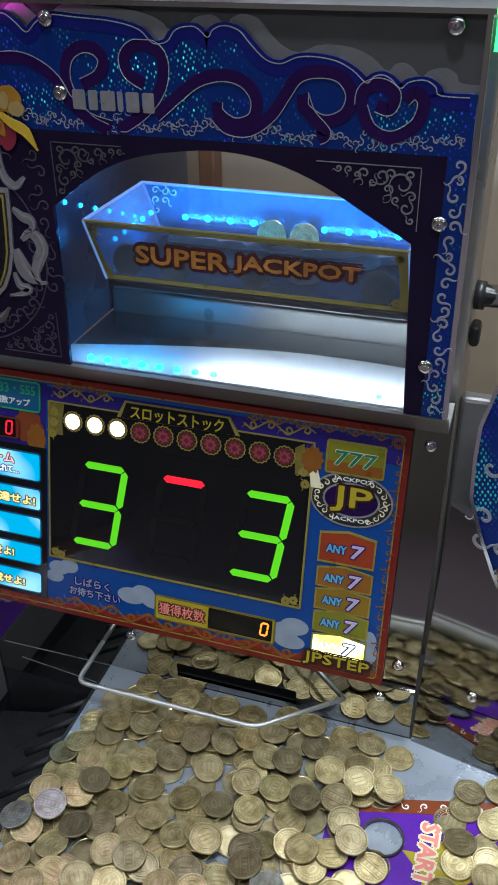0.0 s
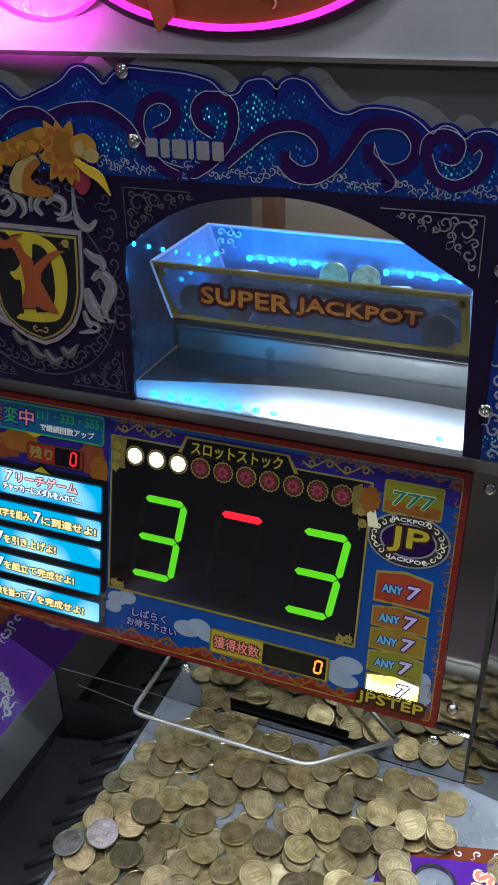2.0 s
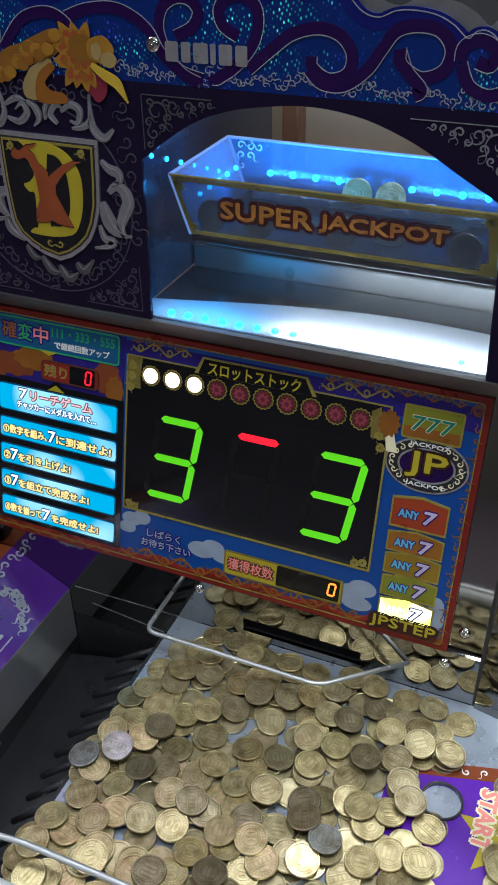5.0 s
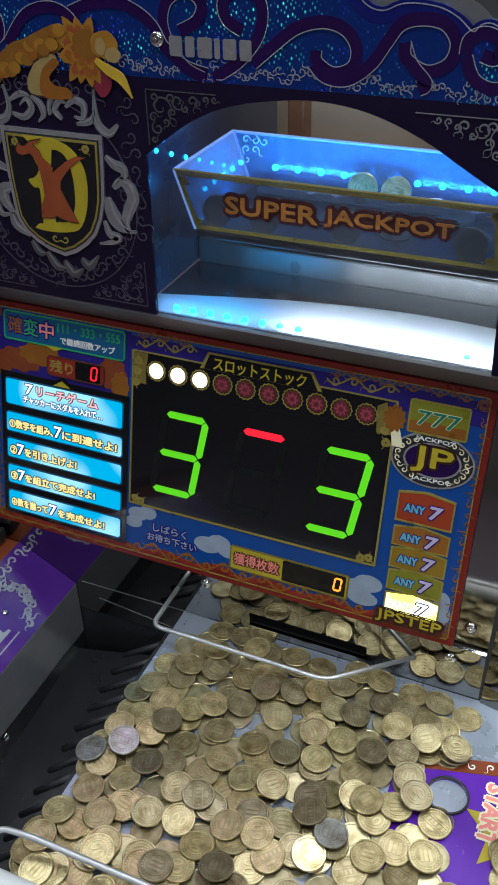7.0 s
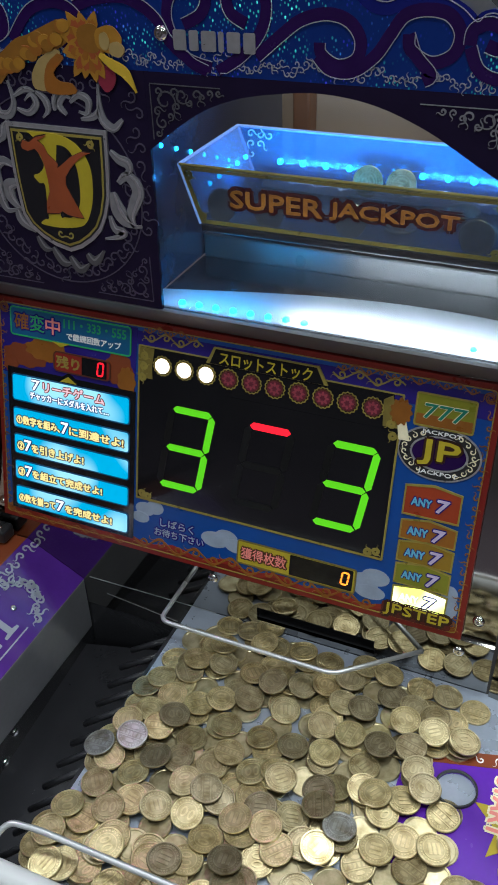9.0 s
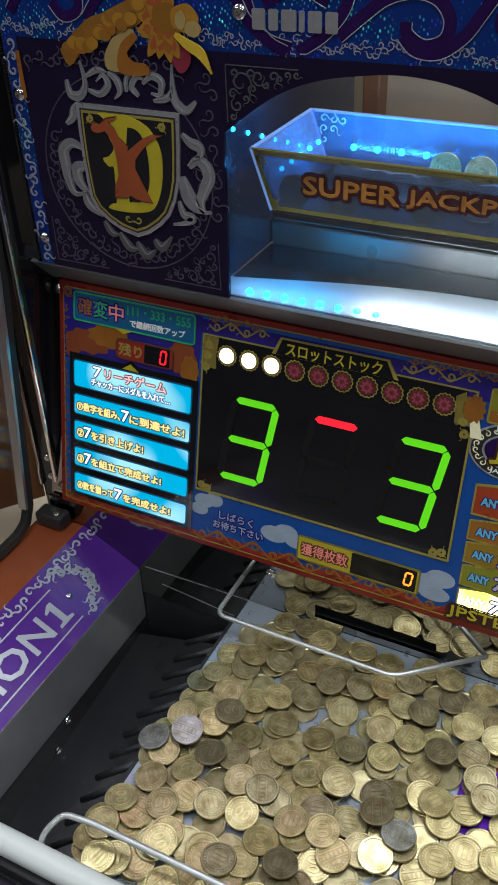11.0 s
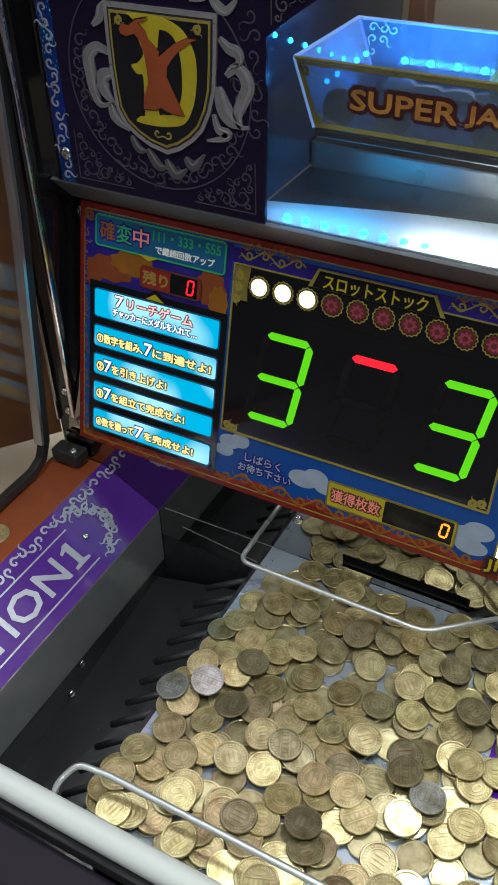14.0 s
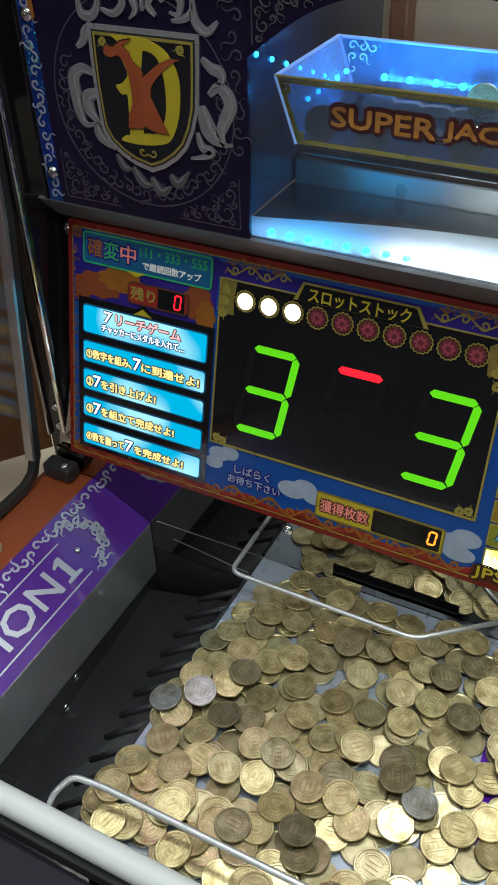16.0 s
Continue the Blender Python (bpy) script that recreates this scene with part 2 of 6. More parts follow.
def root(name, m=None, label="", category="", group="", kind=""):
    e = new(name)
    e.empty_display_size = 0.02
    if m is not None:
        e.matrix_world = m
    return tagged(e, label, category, group, kind)


def prism(bm, pts, h0, h1):
    """A plate with the outline pts in the local plane, from depth h0 to h1."""
    lo = [bm.verts.new((x, y, h0)) for x, y in pts]
    hi = [bm.verts.new((x, y, h1)) for x, y in pts]
    bm.faces.new(hi)
    bm.faces.new(lo[::-1])
    n = len(pts)
    for i in range(n):
        bm.faces.new((lo[i], lo[(i + 1) % n], hi[(i + 1) % n], hi[i]))
    return bm


def plate(pts, h0, h1):
    return prism(bmesh.new(), pts, h0, h1)


def rrect(x0, y0, x1, y1, r=0.002, n=4):
    out = []
    for cx, cy, a in ((x1 - r, y1 - r, 0), (x0 + r, y1 - r, 90), (x0 + r, y0 + r, 180), (x1 - r, y0 + r, 270)):
        out += [(cx + r * math.cos(radians(a + 90 * k / n)), cy + r * math.sin(radians(a + 90 * k / n))) for k in range(n + 1)]
    return out


def oval(cx, cy, rx, ry, n=40, wave=0.0, k=12):
    return [(cx + rx * (1 + wave * math.cos(k * a)) * math.cos(a), cy + ry * (1 + wave * math.cos(k * a)) * math.sin(a)) for a in (2 * math.pi * i / n for i in range(n))]


def band(bm, outer, inner, h0, h1):
    """A flat frame between two outlines with as many points each."""
    n = len(outer)
    rows = [[bm.verts.new((x, y, h)) for x, y in o] for o, h in ((outer, h0), (outer, h1), (inner, h1), (inner, h0))]
    for a in range(4):
        b = (a + 1) % 4
        for i in range(n):
            j = (i + 1) % n
            bm.faces.new((rows[a][i], rows[a][j], rows[b][j], rows[b][i]))
    return bm


def ribbon(bm, pts, w, h0, h1, taper=True):
    """A flat strip along pts, narrowing to its ends."""
    n = len(pts)
    rows = []
    for i, (x, y) in enumerate(pts):
        a, b = pts[max(0, i - 1)], pts[min(n - 1, i + 1)]
        dx, dy = b[0] - a[0], b[1] - a[1]
        l = math.hypot(dx, dy) or 1
        k = w / 2 * (max(0.18, math.sin(math.pi * (0.12 + 0.88 * i / (n - 1)))) if taper else 1)
        nx, ny = -dy / l * k, dx / l * k
        rows.append([bm.verts.new(p) for p in ((x + nx, y + ny, h0), (x + nx, y + ny, h1), (x - nx, y - ny, h1), (x - nx, y - ny, h0))])
    for p, q in zip(rows, rows[1:]):
        for a in range(4):
            b = (a + 1) % 4
            bm.faces.new((p[a], q[a], q[b], p[b]))
    bm.faces.new(rows[0][::-1])
    bm.faces.new(rows[-1])
    return bm


def spiral(cx, cy, r, a0, turns, tail=0.0, hand=1, n=22):
    """Points of a scroll: it coils from the centre out to radius r, then runs off along its tangent."""
    pts = []
    for i in range(n + 1):
        s = i / n
        a = radians(a0) + hand * 2 * math.pi * turns * s
        k = r * (0.2 + 0.8 * s)
        pts.append((cx + k * math.cos(a), cy + k * math.sin(a)))
    if tail:
        (x0, y0), (x1, y1) = pts[-2], pts[-1]
        l = math.hypot(x1 - x0, y1 - y0)
        dx, dy = (x1 - x0) / l, (y1 - y0) / l
        for k in range(1, 7):
            b = -hand * 0.11 * k
            dx, dy = dx * math.cos(b) - dy * math.sin(b), dx * math.sin(b) + dy * math.cos(b)
            pts.append((pts[-1][0] + dx * tail / 6, pts[-1][1] + dy * tail / 6))
    return pts


def tube(pts, r, sides=10, closed=False):
    """A round bar along pts (3D)."""
    bm = bmesh.new()
    n = len(pts)
    P = [Vector(p) for p in pts]
    rings, up = [], None
    for i in range(n):
        d = (P[min(n - 1, i + 1)] - P[max(0, i - 1)]).normalized()
        if up is None:
            up = d.orthogonal().normalized()
        up = (up - d * up.dot(d)).normalized()
        side = d.cross(up)
        rings.append([bm.verts.new(P[i] + r * (math.cos(2 * math.pi * k / sides) * up + math.sin(2 * math.pi * k / sides) * side)) for k in range(sides)])
    for p, q in zip(rings, rings[1:]):
        for k in range(sides):
            bm.faces.new((p[k], p[(k + 1) % sides], q[(k + 1) % sides], q[k]))
    bm.faces.new(rings[0][::-1])
    bm.faces.new(rings[-1])
    return bm


def smooth_path(pts, r, n=6):
    """The polyline pts with its inner corners rounded to about r."""
    P = [Vector(p) for p in pts]
    out = [P[0]]
    for a, b, c in zip(P, P[1:], P[2:]):
        u, v = (a - b).normalized(), (c - b).normalized()
        s, e = b + u * r, b + v * r
        out += [(1 - t) ** 2 * s + 2 * t * (1 - t) * b + t * t * e for t in (k / n for k in range(n + 1))]
    return out + [P[-1]]


def box(bm, x0, y0, z0, x1, y1, z1, bevel=0.0):
    tmp = bmesh.new()
    bmesh.ops.create_cube(tmp, size=1, matrix=Matrix.Translation(((x0 + x1) / 2, (y0 + y1) / 2, (z0 + z1) / 2)) @ Matrix.Diagonal((x1 - x0, y1 - y0, z1 - z0, 1)))
    if bevel:
        bmesh.ops.bevel(tmp, geom=tmp.edges[:], offset=bevel, segments=2, affect="EDGES", profile=0.5)
    me = bpy.data.meshes.new("tmp")
    tmp.to_mesh(me)
    tmp.free()
    bm.from_mesh(me)
    bpy.data.meshes.remove(me)
    return bm


def solid(x0, y0, z0, x1, y1, z1, bevel=0.0):
    return box(bmesh.new(), x0, y0, z0, x1, y1, z1, bevel)


def hexa(pts_lo, pts_hi):
    """A solid between two outlines in space with as many points each."""
    bm = bmesh.new()
    lo, hi = [bm.verts.new(p) for p in pts_lo], [bm.verts.new(p) for p in pts_hi]
    bm.faces.new(lo[::-1])
    bm.faces.new(hi)
    n = len(lo)
    for i in range(n):
        bm.faces.new((lo[i], lo[(i + 1) % n], hi[(i + 1) % n], hi[i]))
    return bm


def words(name, text, x, y, w, h, h0, h1, material, parent, fat=0.0, label="", shear=0.0):
    """Lettering, its box's lower left corner at x, y, fitted to w by h; fat: how far its outline is grown."""
    c = bpy.data.curves.new(name, "FONT")
    c.body, c.resolution_u, c.extrude = text, 2, 0.05 if fat < 0.0005 else 0.0
    o = new(name, c)
    dg = bpy.context.evaluated_depsgraph_get()
    base = bpy.data.meshes.new_from_object(o.evaluated_get(dg))
    bpy.data.objects.remove(o)
    bpy.data.curves.remove(c)
    co = np.array([v.co[:] for v in base.vertices])
    faces = [tuple(p.vertices) for p in base.polygons]
    bpy.data.meshes.remove(base)
    bx, by = co[:, 0].min(), co[:, 1].min()
    px = (co[:, 0] - bx) * w / (co[:, 0].max() - bx)
    py = (co[:, 1] - by) * h / (co[:, 1].max() - by)
    px = x + px + shear * py
    py = y + py
    pz = np.where(co[:, 2] > 0.01, h1, h0) if fat < 0.0005 else np.full(len(co), h1)
    n = 1 if fat <= 0 else (5 if fat < 0.0005 else 9)
    verts, polys = [], []
    for k in range(n):
        a = 2 * math.pi * (k - 1) / max(1, n - 1) + 0.4
        dx, dy = (0, 0) if k == 0 else (fat * math.cos(a), fat * math.sin(a))
        base_i = len(verts)
        verts += [(u + dx, v + dy, q - 0.000012 * k) for u, v, q in zip(px.tolist(), py.tolist(), pz.tolist())]
        polys += [tuple(i + base_i for i in f) for f in faces]
    me = bpy.data.meshes.new(name)
    me.from_pydata(verts, [], polys)
    me.materials.append(material)
    ob = new(name, me)
    ob.parent = parent
    if label:
        ob["label"] = label
    return ob


def screw_mesh(r=0.0055):
    """A domed cross-head screw that points along +z."""
    bm = bmesh.new()
    prof = [(1.0, 0.0), (0.98, 0.12), (0.85, 0.32), (0.6, 0.46), (0.34, 0.52)]
    n = 20
    rings = [[bm.verts.new((r * a * math.cos(2 * math.pi * k / n), r * a * math.sin(2 * math.pi * k / n), r * b)) for k in range(n)] for a, b in prof]
    for p, q in zip(rings, rings[1:]):
        for k in range(n):
            bm.faces.new((p[k], p[(k + 1) % n], q[(k + 1) % n], q[k]))
    top = bm.verts.new((0, 0, r * 0.2))
    for k in range(n):
        bm.faces.new((rings[-1][k], rings[-1][(k + 1) % n], top))
    for a in (0, 90):
        c, s = math.cos(radians(a + 20)), math.sin(radians(a + 20))
        prism(bm, [(r * (u * c - v * s), r * (u * s + v * c)) for u, v in ((-0.5, -0.07), (0.5, -0.07), (0.5, 0.07), (-0.5, 0.07))], r * 0.3, r * 0.485)
    me = bpy.data.meshes.new("screw")
    bm.to_mesh(me)
    bm.free()
    me.materials.append(CHROME)
    for p in me.polygons:
        p.use_smooth = True
    return me


SCREW = screw_mesh()


def screw(parent, x, y, h, s=1.0):
    ob = new("screw", SCREW)
    ob.parent = parent
    ob.location, ob.scale = (x, y, h), (s, s, s)
    return ob


# the sloping lower face: local x across, y up the slope, z out towards the player
LEAN_TAN = 0.2392
LEAN_COS = 1 / math.sqrt(1 + LEAN_TAN ** 2)
LEAN_SIN = LEAN_TAN * LEAN_COS
FACE = Matrix(((1, 0, 0, 0), (0, LEAN_SIN, -LEAN_COS, 0.481), (0, LEAN_COS, LEAN_SIN, 0.8285), (0, 0, 0, 1)))
UPPER = Matrix(((1, 0, 0, 0), (0, 0, -1, 0.508), (0, 1, 0, 0), (0, 0, 0, 1)))


def lv(z):
    return (z - 0.8285) / LEAN_COS


# ---- the hall ----
def hall():
    # unseen floor, its tone lifted for what the steel plates reflect
    f = tagged(link("floor", solid(-5, -5, -0.1, 5, 5, 0), CARPET), "grey-purple arcade carpet floor", "floor", kind="structure")
    c = tagged(link("ceiling", solid(-5, -5, 2.75, 5, 5, 2.85), CEIL), "plain grey ceiling of the arcade hall", "ceiling", kind="structure")
    # unseen walls, their colour darkened so that steel and gloss reflect a dim hall
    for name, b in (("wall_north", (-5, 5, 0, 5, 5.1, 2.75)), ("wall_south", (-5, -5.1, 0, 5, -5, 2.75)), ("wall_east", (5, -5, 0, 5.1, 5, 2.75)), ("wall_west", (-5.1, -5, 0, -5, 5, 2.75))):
        tagged(link(name, solid(*b), HALL), "unseen hall wall, brown-grey and dark to keep reflections low", "wall", kind="structure")


hall()


# ---- the machine: body, bed and plates ----
def machine_body():
    m = root("machine_cabinet", None, "black medal pusher cabinet standing on the carpet", "arcade machine")
    part("base", solid(-0.62, 0.17, 0.0, 0.5, 0.9, 0.64, 0.004), BLACK, m)
    part("bed_plate", solid(-0.285, 0.222, 0.760, 0.5, 0.4783, 0.780), BED, m, "pale blue-white metal bed under the medals")
    part("bed_support", solid(-0.27, 0.23, 0.64, 0.5, 0.47, 0.7598), BLACK, m)
    part("front_apron", solid(-0.62, 0.05, 0.0, 0.5, 0.17, 0.70, 0.006), APRON, m)
    part("front_ledge", solid(-0.62, 0.165, 0.70, 0.5, 0.2, 0.775, 0.004), APRON, m)
    # leaning steel plate behind the display, upright sheets below it, one with the medal slot
    t = -0.003
    xl, xr, za, zc, zm = -0.2240, -0.1235, 0.7870, 0.8010, 0.8283
    upright = Matrix(((1, 0, 0, 0), (0, 0, -1, 0.4788), (0, 1, 0, 0), (0, 0, 0, 1)))
    bm = band(bmesh.new(), [(-0.29, 0.70), (-0.034, 0.70), (-0.034, zm), (-0.29, zm)], [(xl, za), (xr, za), (xr, zc), (xl, zc)], -0.003, 0)
    part("slot_sheet", bm, STEEL, m, "mirror-polished steel sheet with a medal slot").matrix_local = upright
    part("side_face", plate([(-0.485, 0.745), (-0.2902, 0.745), (-0.2902, zm), (-0.485, zm)], -0.003, 0), STEEL, m, "mirror-polished steel plate beside the chute").matrix_local = upright
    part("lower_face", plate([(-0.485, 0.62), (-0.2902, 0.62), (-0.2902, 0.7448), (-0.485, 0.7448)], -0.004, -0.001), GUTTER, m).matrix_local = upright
    face = part("steel_face", plate([(-0.485, lv(0.8285)), (-0.034, lv(0.8285)), (-0.034, lv(1.043)), (-0.485, lv(1.043))], t - 0.004, t), STEEL, m, "mirror-polished steel plate")
    face.matrix_local = FACE
    for xa, z0, xb, z1 in ((-0.388, 0.7785, -0.262, 0.7800), (-0.372, 0.7635, -0.264, 0.7500)):
        part("seam", ribbon(bmesh.new(), [(xa, z0), ((xa + xb) / 2, (z0 + z1) / 2), (xb, z1)], 0.0005, 0, 0.0004, False), SATIN, m, "thin bright seam").matrix_local = upright
    part("slot_lining", band(bmesh.new(), [(xl - 0.004, za - 0.004), (xr + 0.004, za - 0.004), (xr + 0.004, zc + 0.004), (xl - 0.004, zc + 0.004)], [(xl, za), (xr, za), (xr, zc), (xl, zc)], -0.04, -0.0035), BLACK, m).matrix_local = upright
    part("slot_back", plate([(xl - 0.004, za - 0.004), (xr + 0.004, za - 0.004), (xr + 0.004, zc + 0.004), (xl - 0.004, zc + 0.004)], -0.042, -0.0402), BLACK, m).matrix_local = upright
    for x, z in ((-0.0465, 1.012), (-0.4745, 1.012), (-0.4735, 0.838), (-0.4735, 0.814), (-0.049, 0.8441)):
        s = screw(m, 0, 0, 0, 0.8)
        s.matrix_local = FACE @ Matrix.Translation((x, lv(z), t)) @ Matrix.Scale(0.8, 4)
    for x, z in ((-0.059, 0.8165), (-0.263, 0.820)):
        s = screw(m, 0, 0, 0, 0.8)
        s.matrix_local = upright @ Matrix.Translation((x, z, 0)) @ Matrix.Scale(0.8, 4)
    # bright ledge between display and window
    yz = [(0.5262, 1.0235), (0.5045, 1.0452), (0.5085, 1.0456), (0.532, 1.0245)]
    part("ledge", hexa([(-0.478, y, z) for y, z in yz], [(-0.036, y, z) for y, z in yz]), LEDGE, m, "brushed steel ledge under the window")
    return m


machine_body()


def side_plate():
    """Steel plate that turns from the display's corner towards the next station."""
    u = Vector((0.977, -0.212, 0))
    v = Vector((0, LEAN_SIN, LEAN_COS))
    m = Matrix.Identity(4)
    for i in range(3):
        m[i][0], m[i][1], m[i][2], m[i][3] = u[i], v[i], u.cross(v)[i], (-0.0322, 0.4765, 0.780)[i]
    r = root("side_plate", m, "polished steel side plate with a seam and screws", "metal plate", kind="structure")
    part("lower_sheet", plate([(0, 0), (0.3, 0), (0.3, 0.044), (0, 0.044)], -0.004, 0), STEEL, r)
    part("upper_sheet", plate([(0, 0.0455), (0.3, 0.0455), (0.3, 0.13), (0.028, 0.186), (0, 0.196)], -0.004, 0.0008), STEEL, r)
    bm = bmesh.new()
    ribbon(bm, [(0.0, 0.1985), (0.028, 0.1885), (0.05, 0.178)], 0.003, -0.004, 0.003, False)
    part("rim", bm, CHROME, r, "bright chrome rim")
    for x, y in ((0.0385, 0.056), (0.02, 0.196)):
        screw(r, x, y, 0.001, 0.75)
    return r


side_plate()


def side_gutter():
    """Black chute beside the bed, with the rods over which medals drop."""
    r = root("side_gutter", None, "black plastic medal chute beside the bed", "medal chute", kind="structure")
    part("gutter_floor", hexa([(-0.40, 0.19, 0.64), (-0.272, 0.19, 0.64), (-0.272, 0.468, 0.64), (-0.40, 0.468, 0.64)],
                              [(-0.40, 0.19, 0.668), (-0.272, 0.19, 0.69), (-0.272, 0.468, 0.735), (-0.40, 0.466, 0.70)]), GUTTER, r)
    part("bed_edge", solid(-0.289, 0.222, 0.66, -0.2852, 0.474, 0.778), GUTTER, r)
    for i in range(11):
        y = 0.25 + 0.0195 * i
        part("rod", tube([(-0.328, y - 0.0025, 0.728 + 0.0016 * i), (-0.288, y, 0.772)], 0.0026, 8), RUBBER, r, smooth=True)
    for p in ((-0.3945, 0.335, 0.69), (-0.3945, 0.353, 0.708)):
        s = screw(r, 0, 0, 0, 0.7)
        s.matrix_local = Matrix.Translation(p) @ Matrix.Rotation(radians(90), 4, "Y") @ Matrix.Scale(0.7, 4)
    return r


side_gutter()


SHEET = mat("grey_sheet", (0.26, 0.26, 0.28), 0.15, 0.5, 0.2, 30, coat=0.3)


def station_bar():
    r = root("station_bar", None, "purple station rail with silver scrolls and lettering", "station rail")
    a, b = (-0.4500, 0.805), (-0.3950, 0.774)
    y0, y1 = 0.10, 0.4785
    part("body", hexa([(a[0], y0, a[1]), (b[0], y0, b[1]), (b[0], y0, 0.745), (a[0], y0, 0.745)], [(a[0], y1, a[1]), (b[0], y1, b[1]), (b[0], y1, 0.745), (a[0], y1, 0.745)]), PURPLE, r)
    part("shelf", solid(-0.4945, y0, 0.745, -0.4502, y1, 0.8052, 0.001), ORANGE, r, "glossy orange-brown shelf")
    part("side_sheet", solid(-0.398, 0.19, 0.714, -0.3945, 0.4785, 0.7735, 0.0008), SHEET, r, "grey satin side sheet")
    part("lower_sheet", solid(-0.3985, 0.19, 0.66, -0.3950, 0.4785, 0.7135, 0.0008), GUTTER, r)
    part("inner_wall", solid(-0.45, 0.19, 0.64, -0.42, 0.4785, 0.744), GREY, r)
    # local plane of the slope: x away from the player, y up towards the shelf, z out
    d = Vector((a[0] - b[0], 0, a[1] - b[1])).normalized()
    ex = Vector((0, 1, 0))
    ez = ex.cross(d)
    m = Matrix.Identity(4)
    for i in range(3):
        m[i][0], m[i][1], m[i][2], m[i][3] = ex[i], d[i], ez[i], (b[0], 0, b[1])[i]
    return r, m


BAR, BAR_M = station_bar()


def front_edge():
    r = root("front_edge_bar", None, "white rounded vinyl edge bar along the cabinet front", "edge bar")
    part("bar", tube([(-0.62 + 0.07 * k, 0.2115, 0.7935) for k in range(17)], 0.0085, 16), WHITE_BAR, r, smooth=True)
    part("rail_base", solid(-0.62, 0.2, 0.775, 0.5, 0.2215, 0.7865, 0.001), BLACK, r)
    g = tagged(link("front_wire_guard", tube(smooth_path([(-0.304, 0.2175, 0.786), (-0.300, 0.2235, 0.8035), (-0.2935, 0.236, 0.81), (-0.272, 0.2385, 0.81), (0.3, 0.2385, 0.81), (0.3, 0.2385, 0.79)], 0.006), 0.0021, 16), WIRE, smooth=True), "thin bent chrome wire guard along the bed's front", "wire guard")
    w = tagged(link("wire_guard", tube(smooth_path([(-0.2895, 0.4800, 0.8055), (-0.2895, 0.4325, 0.8055), (-0.142, 0.432, 0.8055), (-0.0856, 0.4790, 0.8055)], 0.009), 0.0019, 16), WIRE, smooth=True), "bent chrome wire guard in front of the slot", "wire guard")


front_edge()


# ---- the lower display ----
def shape(name, pts, h0, h1, material, parent, label=""):
    return part(name, plate([(x, lv(z)) for x, z in pts], h0, h1), material, parent, label)


def framed(name, x0, z0, x1, z1, r, h, face, edge, parent, label="", t=0.0012):
    """A plate with a raised edge line."""
    a, b = rrect(x0, lv(z0), x1, lv(z1), r), rrect(x0 + t, lv(z0) + t, x1 - t, lv(z1) - t, max(0.0004, r - t))
    ob = part(name, plate(b, h, h + 0.0005), face, parent, label)
    part("edge_line", band(bmesh.new(), a, b, h, h + 0.0008), edge, ob)
    return ob


def cloud(name, blobs, parent, h):
    ob = None
    for i, (x, z, rx, rz) in enumerate(blobs):
        e = part(name, plate(oval(x, lv(z), rx, rz, 24), h, h + 0.0003 + 0.0001 * i), CLOUD, parent)
    return e


def seven_segments(parent, x, z, w, hgt, t, shear, on, material, h, off=LED_DIM):
    """x, z: the top left corner; on: which of top, upper right, lower right, bottom, lower left, upper left, middle are lit."""
    H = hgt
    g = t * 0.12

    def bar(a, b):
        (x0, y0), (x1, y1) = a, b
        dx, dy = x1 - x0, y1 - y0
        l = math.hypot(dx, dy)
        dx, dy = dx / l, dy / l
        nx, ny = -dy * t / 2, dx * t / 2
        p0, p1 = (x0 + dx * g, y0 + dy * g), (x1 - dx * g, y1 - dy * g)
        q0, q1 = (p0[0] + dx * t / 2, p0[1] + dy * t / 2), (p1[0] - dx * t / 2, p1[1] - dy * t / 2)
        return [p0, (q0[0] - nx, q0[1] - ny), (q1[0] - nx, q1[1] - ny), p1, (q1[0] + nx, q1[1] + ny), (q0[0] + nx, q0[1] + ny)]
    top = lv(z)
    c = lambda u, v: (x + w * u - shear * H * v, top - H * v)
    ends = [(c(0, 0), c(1, 0)), (c(1, 0), c(1, 0.5)), (c(1, 0.5), c(1, 1)), (c(0, 1), c(1, 1)), (c(0, 0.5), c(0, 1)), (c(0, 0), c(0, 0.5)), (c(0, 0.5), c(1, 0.5))]
    for i, (a, b) in enumerate(ends):
        part("segment", plate(bar(a, b), h, h + 0.0004), material if i in on else off, parent)


def scroll_row(bm, x0, x1, z, r, h0, h1, w=0.0012, n=None):
    n = n or max(2, round((x1 - x0) / (r * 3.1)))
    for i in range(n):
        x = x0 + (x1 - x0) * (i + 0.5) / n
        s = 1 if i % 2 else -1
        ribbon(bm, spiral(x, z + s * r * 0.2, r * 0.85, 90 * s, 1.15, r * 1.6, s), w * 0.75, h0, h1)
    vine = [(x0 + (x1 - x0) * k / (n * 6), z - r * 0.75 * math.sin(math.pi * k / 6)) for k in range(n * 6 + 1)]
    ribbon(bm, vine, w * 0.6, h0, h1 + 0.00005, False)
    return bm


